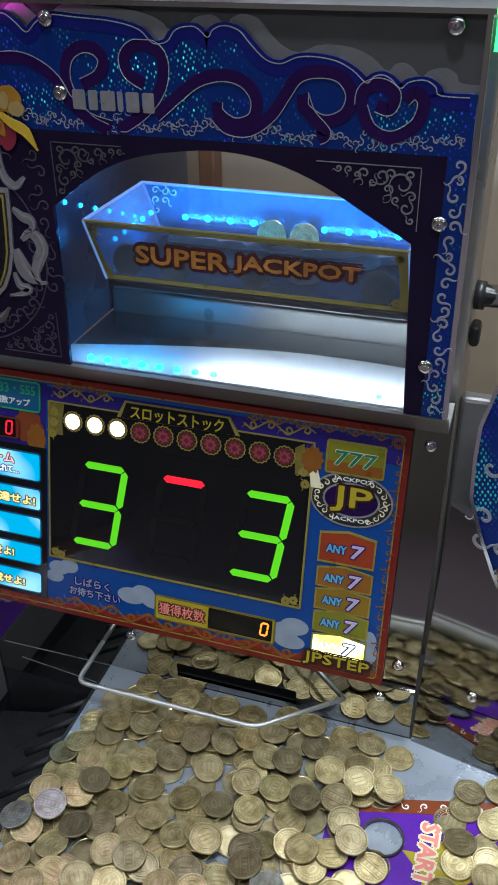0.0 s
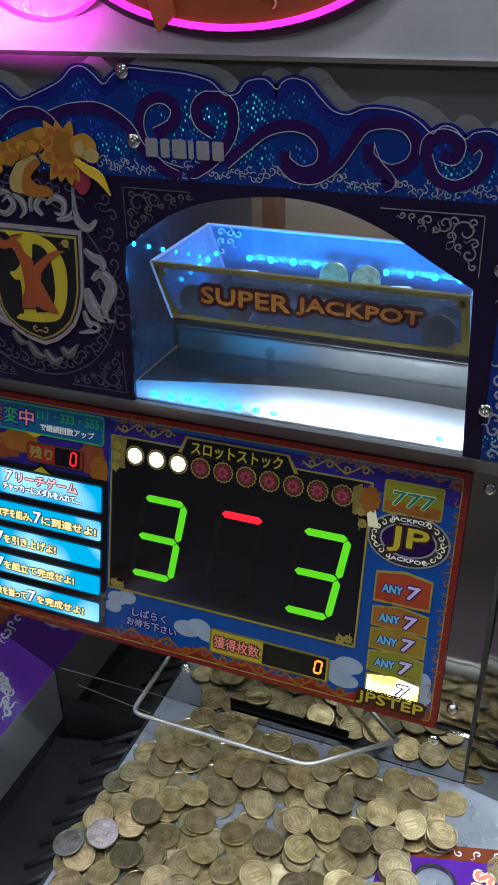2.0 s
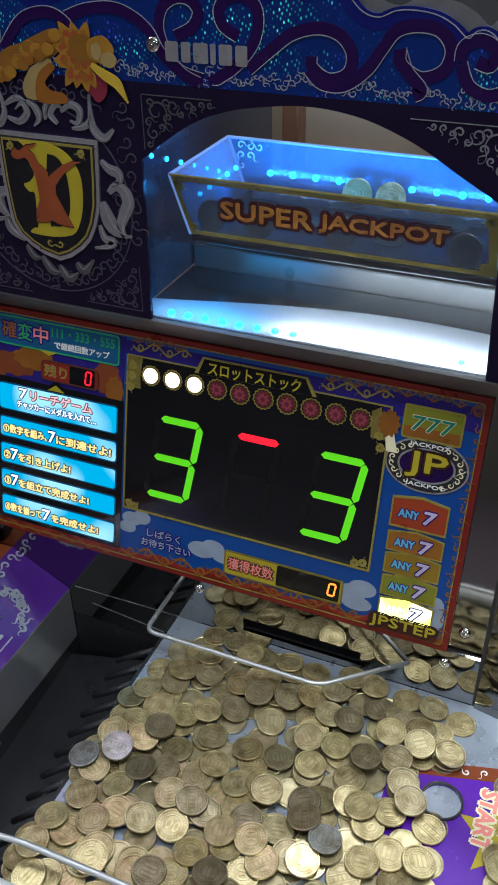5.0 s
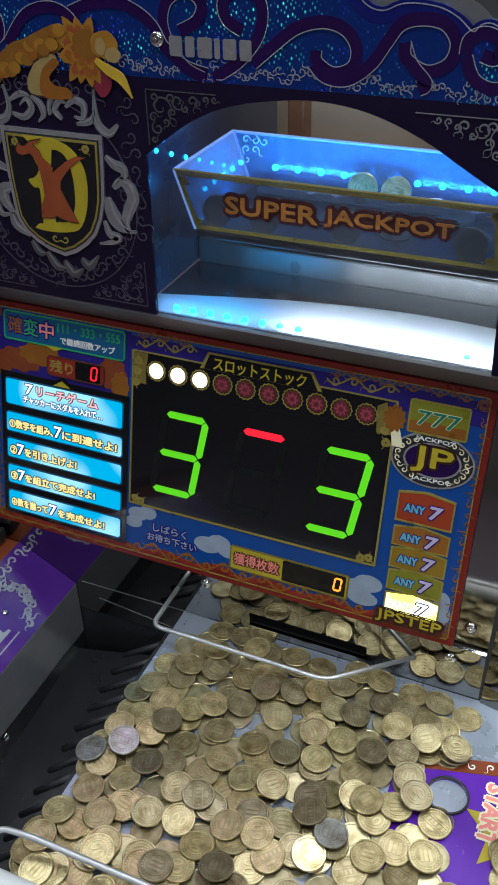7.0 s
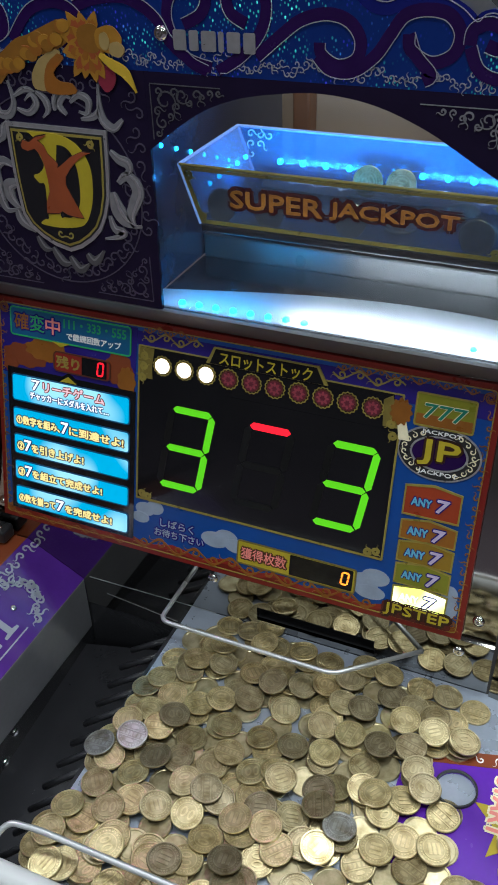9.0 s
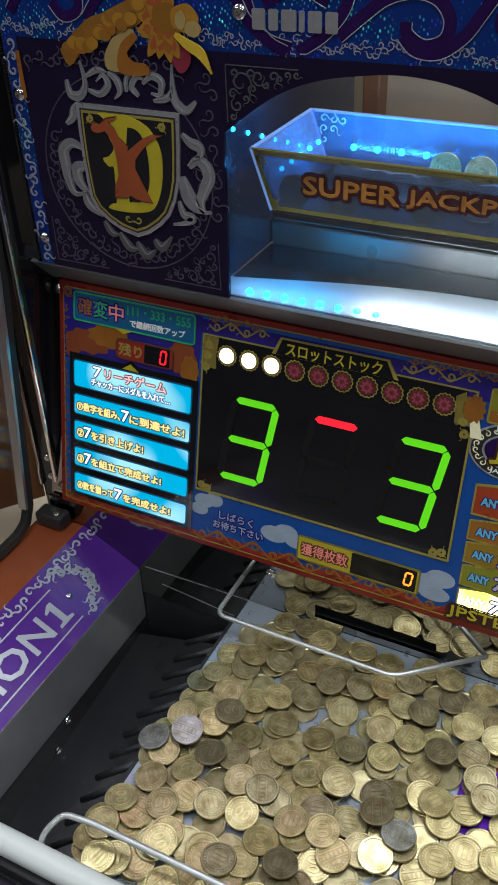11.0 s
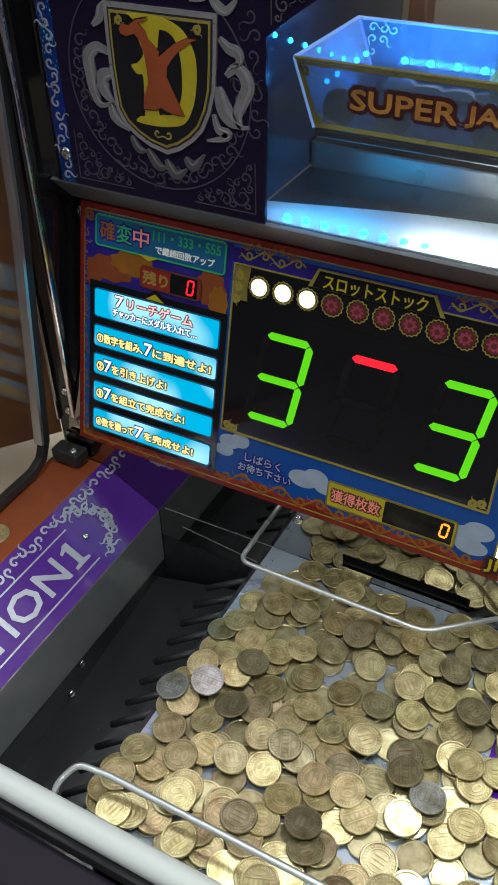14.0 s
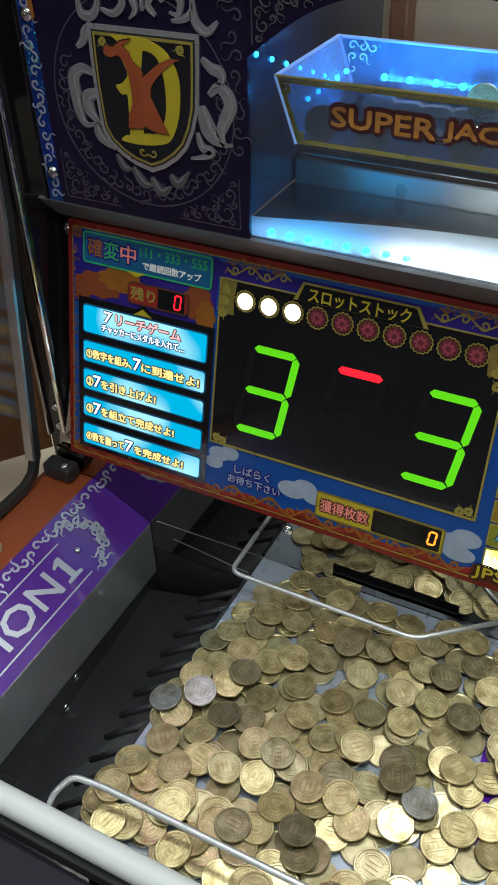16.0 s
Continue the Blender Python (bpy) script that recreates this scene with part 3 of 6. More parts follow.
def display_panel():
    r = root("display_panel", FACE, "printed blue and red game display panel with lit digits", "display panel")
    x0, x1, y0, y1 = -0.4690, -0.0590, 0.0, lv(1.022)
    H = 0.003
    part("board", plate(rrect(x0, y0, x1, y1, 0.001), -0.0025, H), BORDER_RED, r, "red-edged printed board")
    part("sky_print", plate(rrect(x0 + 0.005, y0 + 0.0095, x1 - 0.005, y1 - 0.005, 0.002), H, H + 0.0004), BLUE, r)
    part("night_print", plate([(-0.336, lv(1.004)), (-0.064, lv(0.997)), (-0.064, y1 - 0.008), (-0.336, y1 - 0.008)], H + 0.0004, H + 0.0007), NAVY, r)
    part("night_print", plate([(-0.464, lv(0.96)), (-0.338, lv(0.96)), (-0.336, y1 - 0.006), (-0.464, y1 - 0.006)], H + 0.0004, H + 0.0007), NAVY, r)
    bm = bmesh.new()
    band(bm, rrect(x0 + 0.0042, y0 + 0.0042, x1 - 0.0042, y1 - 0.0042, 0.003), rrect(x0 + 0.005, y0 + 0.005, x1 - 0.005, y1 - 0.005, 0.0022), H, H + 0.0006)
    part("border_line", bm, GOLD, r)
    bm = scroll_row(bmesh.new(), -0.33, -0.280, lv(1.0112), 0.0042, H + 0.0007, H + 0.0011, 0.0018)
    scroll_row(bm, -0.178, -0.125, lv(1.0105), 0.0042, H + 0.0007, H + 0.0011, 0.0018)
    part("scrollwork", bm, GOLD, r)["kind"] = "stuff"
    bm = scroll_row(bmesh.new(), -0.335, -0.125, lv(0.8392), 0.0058, H + 0.0007, H + 0.0011, 0.0024, 13)
    scroll_row(bm, -0.455, -0.345, lv(0.8335), 0.0028, H + 0.0007, H + 0.0011, 0.0011)
    for k in range(22):
        for x, sg in ((x0 + 0.0062, 1), (x1 - 0.0062, -1)):
            ribbon(bm, spiral(x, lv(0.846) + 0.0075 * k, 0.0022, 90 * k, 0.9, 0.004, sg if k % 2 else -sg, 10), 0.0009, H + 0.0007, H + 0.0011)
    for cx, cz in ((-0.460, 1.0135), (-0.460, 0.8375), (-0.0675, 1.0125), (-0.0675, 0.838)):
        for k in range(3):
            ribbon(bm, spiral(cx, lv(cz), 0.0045, 120 * k + 30, 0.8, 0.004), 0.0011, H + 0.0007, H + 0.0011)
    part("scrollwork", bm, ORANGE_LIGHT, r)["kind"] = "stuff"
    wave = [(-0.45 + 0.01 * k, lv(0.8375) + 0.0025 * math.sin(k * 1.35)) for k in range(39)]
    part("wave_line", ribbon(bmesh.new(), wave, 0.004, H + 0.0004, H + 0.0006, False), RED, r)
    for blobs in (((-0.262, 0.857, 0.012, 0.007), (-0.252, 0.861, 0.010, 0.007), (-0.243, 0.856, 0.010, 0.006)), ((-0.136, 0.855, 0.011, 0.008), (-0.128, 0.861, 0.011, 0.007), (-0.131, 0.848, 0.012, 0.006)),
                  ((-0.326, 0.868, 0.009, 0.006), (-0.317, 0.871, 0.008, 0.006), (-0.330, 0.86, 0.008, 0.005)), ((-0.072, 0.862, 0.006, 0.008), (-0.0695, 0.852, 0.005, 0.008))):
        cloud("cloud_print", blobs, r, H + 0.0004)
    # orange flourish over the notices
    for i, (x, z, rx, rz) in enumerate(((-0.44, 0.977, 0.022, 0.010), (-0.42, 0.984, 0.02, 0.009), (-0.352, 0.981, 0.012, 0.014), (-0.345, 0.972, 0.008, 0.012), (-0.455, 0.968, 0.007, 0.008))):
        part("flourish", plate(oval(x, lv(z), rx, rz, 40, 0.08, 9), H + 0.0007, H + 0.0009 + 0.0001 * i), ORANGE_LIGHT if i % 2 else ORANGE, r)
    # slot strip with its lamps
    s = part("slot_strip", plate([(-0.333, lv(0.978)), (-0.126, lv(0.978)), (-0.132, lv(1.0028)), (-0.333, lv(1.0028))], H + 0.0008, H + 0.0012), BLACK_GLOSS, r)
    oct_o = [(-0.2765, lv(1.000)), (-0.2705, lv(1.0128)), (-0.188, lv(1.0128)), (-0.180, lv(1.000))]
    oct_i = [(-0.2735, lv(1.000)), (-0.2690, lv(1.0116)), (-0.1895, lv(1.0116)), (-0.183, lv(1.000))]
    part("title_plate", plate(oct_i, H + 0.0012, H + 0.0019), BLACK_GLOSS, r)
    part("title_edge", band(bmesh.new(), oct_o, oct_i, H + 0.0008, H + 0.0022), GOLD, r)
    words("title_text", "スロットストック", -0.2655, lv(1.0005), 0.073, 0.0098, H + 0.0019, H + 0.0023, YELLOW, r, 0.0002)
    frame_o = rrect(-0.3345, lv(0.8765), -0.1245, lv(1.004), 0.001)
    frame_i = rrect(-0.3332, lv(0.878), -0.1260, lv(1.003), 0.0006)
    part("gold_frame", band(bmesh.new(), frame_o, frame_i, H + 0.0004, H + 0.0016), GOLD, r)
    part("frame_ground", plate([(-0.333, lv(0.8782)), (-0.126, lv(0.8782)), (-0.126, lv(0.9779)), (-0.333, lv(0.9779))], H + 0.0007, H + 0.001), BLACK_GLOSS, r)
    bm = bmesh.new()
    for cx, cz, a in ((-0.329, 0.996, 0), (-0.3305, 0.979, 60), (-0.1315, 0.9815, 120), (-0.1295, 0.973, 30), (-0.329, 0.882, 200), (-0.1305, 0.8825, 100), (-0.3295, 0.988, 40), (-0.1365, 0.881, 10), (-0.3235, 0.8805, 70)):
        for k in range(3):
            ribbon(bm, spiral(cx, lv(cz), 0.0032, a + 120 * k, 0.9, 0.0035), 0.0012, H + 0.0012, H + 0.0018)
    part("scrollwork", bm, GOLD, r)["kind"] = "stuff"
    part("gold_block", plate([(-0.333, lv(0.9785)), (-0.3218, lv(0.9785)), (-0.3225, lv(0.988)), (-0.3208, lv(1.0026)), (-0.333, lv(1.0026))], H + 0.0012, H + 0.0014), GOLD_DARK, r)
    part("gold_block", plate([(-0.1375, lv(0.979)), (-0.1262, lv(0.979)), (-0.1325, lv(1.002)), (-0.139, lv(0.998))], H + 0.0012, H + 0.0014), GOLD_DARK, r)
    for i in range(10):
        x, y = -0.3133 + 0.01859 * i, lv(0.9905)
        lamp = part("stock_lamp", band(bmesh.new(), oval(x, y, 0.0080, 0.0080, 60, 0.06, 15), oval(x, y, 0.0071, 0.0071, 60, 0.06, 15), H + 0.0012, H + 0.0016), GOLD, r, "round lamp with a scalloped gold ring")
        on = i < 3
        part("bezel", plate(oval(x, y, 0.0066, 0.0066, 24), H + 0.0012, H + 0.0016), GOLD_DARK if on else BROWN, lamp)
        part("lens", plate(oval(x, y, 0.0060 if on else 0.0056, 0.0060 if on else 0.0056, 24), H + 0.0016, H + 0.0021), LAMP_WHITE if on else mat_lamp_off, lamp)
        if not on:
            part("rosette", plate(oval(x, y, 0.0040, 0.0040, 64, 0.24, 8), H + 0.0021, H + 0.0023), ROSE, lamp)
            part("rosette_heart", plate(oval(x, y, 0.0019, 0.0019, 40, 0.22, 6), H + 0.0023, H + 0.0025), mat_lamp_off, lamp)
    # number window
    d = part("number_window", plate(rrect(-0.3315, lv(0.8797), -0.1275, lv(0.9770), 0.006), H + 0.001, H + 0.0014), BLACK_GLOSS, r, "glossy black number window")
    for x, on, m in ((-0.3035, (0, 1, 2, 3, 6), LED_GREEN), (-0.2385, (0,), LED_RED), (-0.1725, (0, 1, 2, 3, 6), LED_GREEN)):
        seven_segments(d, x, 0.9588, 0.0345, 0.0635 / LEAN_COS, 0.0056, 0.15, on, m, H + 0.0014)
    # right column
    g = framed("seven_sign", -0.1165, 0.9845, -0.0745, 1.0085, 0.002, H + 0.0008, STEP_D, GOLD, r)
    part("sign_base", plate(rrect(-0.115, lv(0.986), -0.076, lv(0.9935), 0.001), H + 0.0013, H + 0.0015), ORANGE_LIGHT, g)
    words("sign_text", "777", -0.1105, lv(0.991), 0.029, 0.0105, H + 0.0015, H + 0.0017, CREAM, g, 0.0007, shear=0.1)
    words("sign_text", "777", -0.1105, lv(0.991), 0.029, 0.0105, H + 0.0017, H + 0.002, TEAL, g, 0.0002, shear=0.1)
    o = part("jackpot_oval", plate(oval(-0.0955, lv(0.967), 0.0297, 0.0205, 48), H + 0.0008, H + 0.0013), SILVER, r, "silver-rimmed purple jackpot oval")
    part("oval_ground", plate(oval(-0.0955, lv(0.967), 0.0283, 0.0191, 48), H + 0.0013, H + 0.0015), BLACK, o)
    part("oval_ring", band(bmesh.new(), oval(-0.0955, lv(0.967), 0.0205, 0.0130, 48), oval(-0.0955, lv(0.967), 0.0190, 0.0117, 48), H + 0.0015, H + 0.0018), SILVER, o)
    part("oval_centre", plate(oval(-0.0955, lv(0.967), 0.0189, 0.0116, 48), H + 0.0015, H + 0.0017), VIOLET, o)
    words("oval_text", "JACKPOT", -0.1095, lv(0.9795), 0.028, 0.0038, H + 0.0016, H + 0.0019, WHITE, o, 0.0001)
    words("oval_text", "JACKPOT", -0.1085, lv(0.9505), 0.028, 0.0038, H + 0.0016, H + 0.0019, WHITE, o, 0.0001)
    words("oval_letters", "JP", -0.1095, lv(0.9578), 0.0285, 0.0192, H + 0.0018, H + 0.0021, OUTLINE, o, 0.0024)
    words("oval_letters", "JP", -0.1095, lv(0.9578), 0.0285, 0.0192, H + 0.0021, H + 0.0025, YELLOW, o, 0.0005)
    bm = bmesh.new()
    for k in range(22):
        a = 2 * math.pi * (k + 0.5) / 22
        if abs(math.cos(a)) > 0.45:
            ribbon(bm, spiral(-0.0955 + 0.0245 * math.cos(a), lv(0.967) + 0.0160 * math.sin(a), 0.0023, 60 * k, 0.95, 0.003), 0.0009, H + 0.0015, H + 0.0018)
    part("scrollwork", bm, CREAM, o)["kind"] = "stuff"
    # small crested ornament beside the strip
    part("crest_ornament", plate(oval(-0.1255, lv(0.992), 0.0075, 0.0095, 48, 0.12, 11), H + 0.0019, H + 0.0023), ORANGE_LIGHT, r)
    part("crest_ornament", plate([(-0.1275, lv(0.985)), (-0.121, lv(0.985)), (-0.117, lv(0.972)), (-0.125, lv(0.972))], H + 0.0017, H + 0.0021), CREAM, r)
    for i, (z0, z1, m) in enumerate(((0.9175, 0.9405, STEP_A), (0.8985, 0.9135, STEP_B), (0.8805, 0.8965, STEP_C), (0.8622, 0.8785, STEP_D), (0.8435, 0.8598, BACKLIT_YELLOW))):
        xa, xb = -0.1155 + 0.0003 * i, -0.0740 + 0.0003 * i
        out = [(xa, lv(z0)), (xb, lv(z0)), (xb, lv(z1)), ((xa + xb) / 2, lv(z1) + 0.0035), (xa, lv(z1))]
        c = ((xa + xb) / 2, lv((z0 + z1) / 2))
        inn = [(c[0] + (x - c[0]) * 0.94, c[1] + (y - c[1]) * 0.88) for x, y in out]
        st = part("step_sign", plate(inn, H + 0.0008, H + 0.0013 + 0.0001 * i), m, r, "lit yellow step sign" if i == 4 else "")
        part("edge_line", band(bmesh.new(), out, inn, H + 0.0007, H + 0.0017), GOLD, st)
        words("step_text", "ANY", xa + 0.006, lv((z0 + z1) / 2) - 0.0028, 0.0145, 0.006, H + 0.0016, H + 0.00185, NAVY if i < 4 else CREAM, st, 0.0009)
        words("step_text", "ANY", xa + 0.006, lv((z0 + z1) / 2) - 0.0028, 0.0145, 0.006, H + 0.0018, H + 0.0021, PALE_CYAN if i < 4 else LIT_WHITE, st, 0.0003)
        words("step_text", "7", xa + 0.0235, lv((z0 + z1) / 2) - 0.0048, 0.0085, 0.0098, H + 0.0018, H + 0.002, NAVY, st, 0.0014, shear=0.12)
        words("step_text", "7", xa + 0.0235, lv((z0 + z1) / 2) - 0.0048, 0.0085, 0.0098, H + 0.002, H + 0.0023, LAVENDER if i < 4 else LIT_WHITE, st, 0.0004, shear=0.12)
    words("step_title", "JPSTEP", -0.1185, lv(0.8345), 0.0495, 0.0105, H + 0.002, H + 0.0023, OUTLINE, r, 0.0028)
    words("step_title", "JPSTEP", -0.1185, lv(0.8345), 0.0495, 0.0105, H + 0.0023, H + 0.0027, YELLOW, r, 0.0002)
    part("title_ground", plate(rrect(-0.1205, lv(0.8335), -0.0675, lv(0.8455), 0.003), H + 0.0014, H + 0.00195), STEP_GROUND, r)
    bm = scroll_row(bmesh.new(), -0.33, -0.285, lv(1.0165), 0.003, H + 0.0007, H + 0.0011, 0.0014)
    scroll_row(bm, -0.175, -0.075, lv(1.0155), 0.003, H + 0.0007, H + 0.0011, 0.0014)
    part("scrollwork", bm, ORANGE_LIGHT, r)["kind"] = "stuff"
    # waiting message and won counter
    for text, xa, xb, z in (("しばらく", -0.3115, -0.281, 0.8565), ("お待ち下さい", -0.3165, -0.2715, 0.8475)):
        words("message_text", text, xa, lv(z), xb - xa, 0.0072, H + 0.0006, H + 0.0009, NAVY, r, 0.0013)
        words("message_text", text, xa, lv(z), xb - xa, 0.0072, H + 0.0009, H + 0.0012, CLOUD, r, 0.0001)
    c = framed("won_counter", -0.2415, 0.8428, -0.1425, 0.8635, 0.002, H + 0.0008, YELLOW, GOLD_DARK, r, "yellow counter plate with a dark window")
    words("counter_text", "獲得枚数", -0.2375, lv(0.8482), 0.038, 0.0098, H + 0.0013, H + 0.0015, BROWN, c, 0.0016)
    words("counter_text", "獲得枚数", -0.2375, lv(0.8482), 0.038, 0.0098, H + 0.0015, H + 0.0018, PINKISH, c, 0.0001)
    w = part("counter_window", plate(rrect(-0.1965, lv(0.8447), -0.1450, lv(0.8618), 0.001), H + 0.0013, H + 0.0017), BLACK_GLOSS, c)
    seven_segments(w, -0.1532, 0.8590, 0.0052, 0.0102, 0.0014, 0.1, (0, 1, 2, 3, 4, 5), LED_AMBER, H + 0.0018)
    # notices
    k = framed("chance_sign", -0.4540, 0.9925, -0.3410, 1.0160, 0.003, H + 0.001, CYAN, GREEN, r, "cyan chance notice with coloured lettering")
    for ch, x, m in (("確", -0.4495, ORANGE_LIGHT), ("変", -0.4345, GREEN), ("中", -0.4195, PINKISH)):
        words("notice_text", ch, x, lv(0.9985), 0.0135, 0.0135, H + 0.0015, H + 0.0018, NAVY, k, 0.0015)
        words("notice_text", ch, x, lv(0.9985), 0.0135, 0.0135, H + 0.0018, H + 0.0021, m, k, 0.0002)
    words("notice_text", "111・333・555", -0.4025, lv(1.0055), 0.057, 0.0072, H + 0.0015, H + 0.0018, GREEN, k, 0.0002)
    words("notice_text", "で継続回数アップ", -0.400, lv(0.9965), 0.050, 0.0058, H + 0.0015, H + 0.0018, WHITE, k, 0.0002)
    part("pointer", plate([(-0.414, lv(0.9932)), (-0.397, lv(0.9932)), (-0.4055, lv(0.9895))], H + 0.0015, H + 0.0019), YELLOW, k)
    n = framed("left_counter", -0.4125, 0.9695, -0.3590, 0.9862, 0.004, H + 0.0016, RED, BROWN, r, "red counter plate with a red digit")
    words("counter_text", "残り", -0.4095, lv(0.9730), 0.0215, 0.0098, H + 0.0021, H + 0.0024, GOLD, n, 0.0004)
    w = part("counter_window", plate(rrect(-0.3855, lv(0.9708), -0.3625, lv(0.9850), 0.0008), H + 0.0021, H + 0.0025), BLACK_GLOSS, n)
    seven_segments(w, -0.3700, 0.9832, 0.0050, 0.0105, 0.0013, 0.1, (0, 1, 2, 3, 4, 5), LED_RED, H + 0.0026)
    b = part("rules_board", plate([(-0.4585, lv(0.9655)), (-0.4585, lv(0.8385)), (-0.3365, lv(0.8385)), (-0.3365, lv(0.9655)), (-0.392, lv(0.9655)), (-0.3985, lv(0.9695)), (-0.405, lv(0.9655))], H + 0.001, H + 0.0014), BLACK_GLOSS, r, "black rules board with five backlit cyan boxes")
    part("pointer", plate([(-0.4065, lv(0.9615)), (-0.3905, lv(0.9615)), (-0.3985, lv(0.9665))], H + 0.002, H + 0.0024), YELLOW, b)
    rows = ((0.9370, 0.9605, ()), (0.9130, 0.9315, (("①数字を組み、", -0.4505, -0.4075), ("7", -0.406, -0.399), ("に到達せよ!", -0.398, -0.3465))), (0.8895, 0.9080, (("②", -0.4505, -0.444), ("7", -0.4435, -0.4365), ("を引き上げよ!", -0.436, -0.3845))),
            (0.8660, 0.8842, (("③", -0.4505, -0.444), ("7", -0.4435, -0.4365), ("を組立て完成せよ!", -0.436, -0.3665))), (0.8415, 0.8605, (("④数を揃って", -0.4505, -0.4135), ("7", -0.412, -0.4045), ("を完成せよ!", -0.403, -0.357))))
    for z0, z1, texts in rows:
        q = part("rule_box", plate(rrect(-0.4545, lv(z0), -0.3410, lv(z1), 0.003), H + 0.0014, H + 0.0018), CYAN, b)
        part("backlit_face", plate(rrect(-0.4533, lv(z0) + 0.0012, -0.3422, lv(z1) - 0.0012, 0.002), H + 0.0018, H + 0.0021), BACKLIT, q)
        for text, xa, xb in texts:
            hh = 0.0098 if text == "7" else 0.0075
            words("rule_text", text, xa, lv(z0) + 0.0045, xb - xa, hh, H + 0.0021, H + 0.0023, BROWN if text != "7" else NAVY, q, 0.0013)
            words("rule_text", text, xa, lv(z0) + 0.0045, xb - xa, hh, H + 0.0023, H + 0.0026, LIT_YELLOW if text != "7" else LIT_WHITE, q, 0.0003)
        if not texts:
            for text, xa, xb, z, hh, m in (("7", -0.434, -0.4265, 0.9495, 0.0085, LIT_WHITE), ("リーチゲーム", -0.423, -0.3645, 0.9495, 0.0085, LIT_PINK), ("チャッカーにメダルを入れて…", -0.436, -0.3605, 0.9415, 0.0062, LIT_WHITE)):
                words("rule_text", text, xa, lv(z), xb - xa, hh, H + 0.0021, H + 0.0023, NAVY if m is not LIT_PINK else RED, q, 0.0011)
                words("rule_text", text, xa, lv(z), xb - xa, hh, H + 0.0023, H + 0.0026, m, q, 0.0002)
    return r


BORDER_RED = mat("border_red_print", (0.17, 0.012, 0.008), 0.3, 0, 0.25, 50)
STEP_GROUND = mat("dark_red_ground", (0.09, 0.012, 0.01), 0.3, 0, 0.3, 90)
OUTLINE = mat("dark_outline_print", (0.03, 0.01, 0.006), 0.3, 0, 0.2, 90)
TEAL = mat("teal_print", (0.01, 0.17, 0.12), 0.3, 0, 0.2, 60)
STEP_A = mat("step_red", (0.3, 0.04, 0.012), 0.3, 0, 0.25, 60)
STEP_B = mat("step_orange", (0.27, 0.10, 0.012), 0.3, 0, 0.25, 60)
STEP_C = mat("step_amber", (0.25, 0.145, 0.012), 0.3, 0, 0.25, 60)
STEP_D = mat("step_lime", (0.2, 0.2, 0.015), 0.3, 0, 0.25, 60)
PALE_CYAN = mat("pale_cyan_print", (0.12, 0.4, 0.6), 0.3, 0, 0.2, 90)
LAVENDER = mat("lavender_print", (0.5, 0.42, 0.6), 0.3, 0, 0.25, 120)
ROSE = mat("dusky_rose_print", (0.3, 0.055, 0.075), 0.3, 0, 0.35, 300)
mat_lamp_off = mat("unlit_lamp", (0.12, 0.015, 0.03), 0.3, 0, 0.3, 300)
LIT_WHITE = lit("lit_white_letter", (0.95, 1.0, 1.0), 0.95)
LIT_PINK = lit("lit_pink_letter", (1.0, 0.6, 0.62), 0.8)
LIT_YELLOW = lit("lit_yellow_letter", (1.0, 0.8, 0.3), 0.85)
PANEL = display_panel()


# ---- the upper glass front ----
def corner_ornament(parent, x, z, sx, sz, w, hgt, m):
    """An angle line with a large scroll and small ones in the corner at x, z."""
    bm = bmesh.new()
    T = lambda u, v: (x + sx * u, z + sz * v)
    h0, h1 = 0.003, 0.0036
    ribbon(bm, [T(w, 0), T(w * 0.5, 0), T(0, 0)], 0.0005, h0, h1, False)
    ribbon(bm, [T(0, 0.0004), T(0, hgt * 0.5), T(0, hgt)], 0.0005, h0, h1, False)
    for u, v, r, a, hand in ((0.010, 0.010, 0.0068, 0, 1), (0.022, 0.006, 0.0042, 90, -1), (0.007, 0.023, 0.0038, 200, 1), (0.032, 0.005, 0.0032, 30, 1), (0.018, 0.013, 0.003, 120, -1), (0.041, 0.0035, 0.002, 30, 1), (0.004, 0.030, 0.002, 10, -1), (0.0045, 0.0165, 0.0028, 300, 1), (0.0165, 0.0045, 0.0028, 0, 1), (0.027, 0.0095, 0.0024, 200, 1), (0.036, 0.0062, 0.0022, 120, -1), (0.013, 0.019, 0.0022, 60, 1), (0.0055, 0.0045, 0.0026, 45, 1), (0.047, 0.003, 0.0018, 70, -1)):
        if u < w and v < hgt:
            ribbon(bm, [(x + sx * (px - 0), z + sz * (py - 0)) for px, py in spiral(u, v, r * 1.15, a, 1.1, r * 1.4, hand)], 0.0010, h0, h1)
    return part("corner_ornament", bm, m, parent)


def flow(q, n=6):
    """A smooth line through the points q."""
    out = []
    for i in range(len(q) - 1):
        p0, p1, p2, p3 = q[max(0, i - 1)], q[i], q[i + 1], q[min(len(q) - 1, i + 2)]
        for k in range(n):
            t = k / n
            out.append(tuple(0.5 * (2 * b + (c - a) * t + (2 * a - 5 * b + 4 * c - d) * t * t + (3 * b - a - 3 * c + d) * t ** 3) for a, b, c, d in zip(p0, p1, p2, p3)))
    return out + [q[-1]]


def beside(q, off):
    """The line q moved sideways, kept inside the foil."""
    out = []
    for i, (x, z) in enumerate(q):
        (ax, az), (bx, bz) = q[max(0, i - 1)], q[min(len(q) - 1, i + 1)]
        l = math.hypot(bx - ax, bz - az) or 1.0
        out.append((x - (bz - az) / l * off, min(1.262, max(1.2105, z + (bx - ax) / l * off))))
    return out


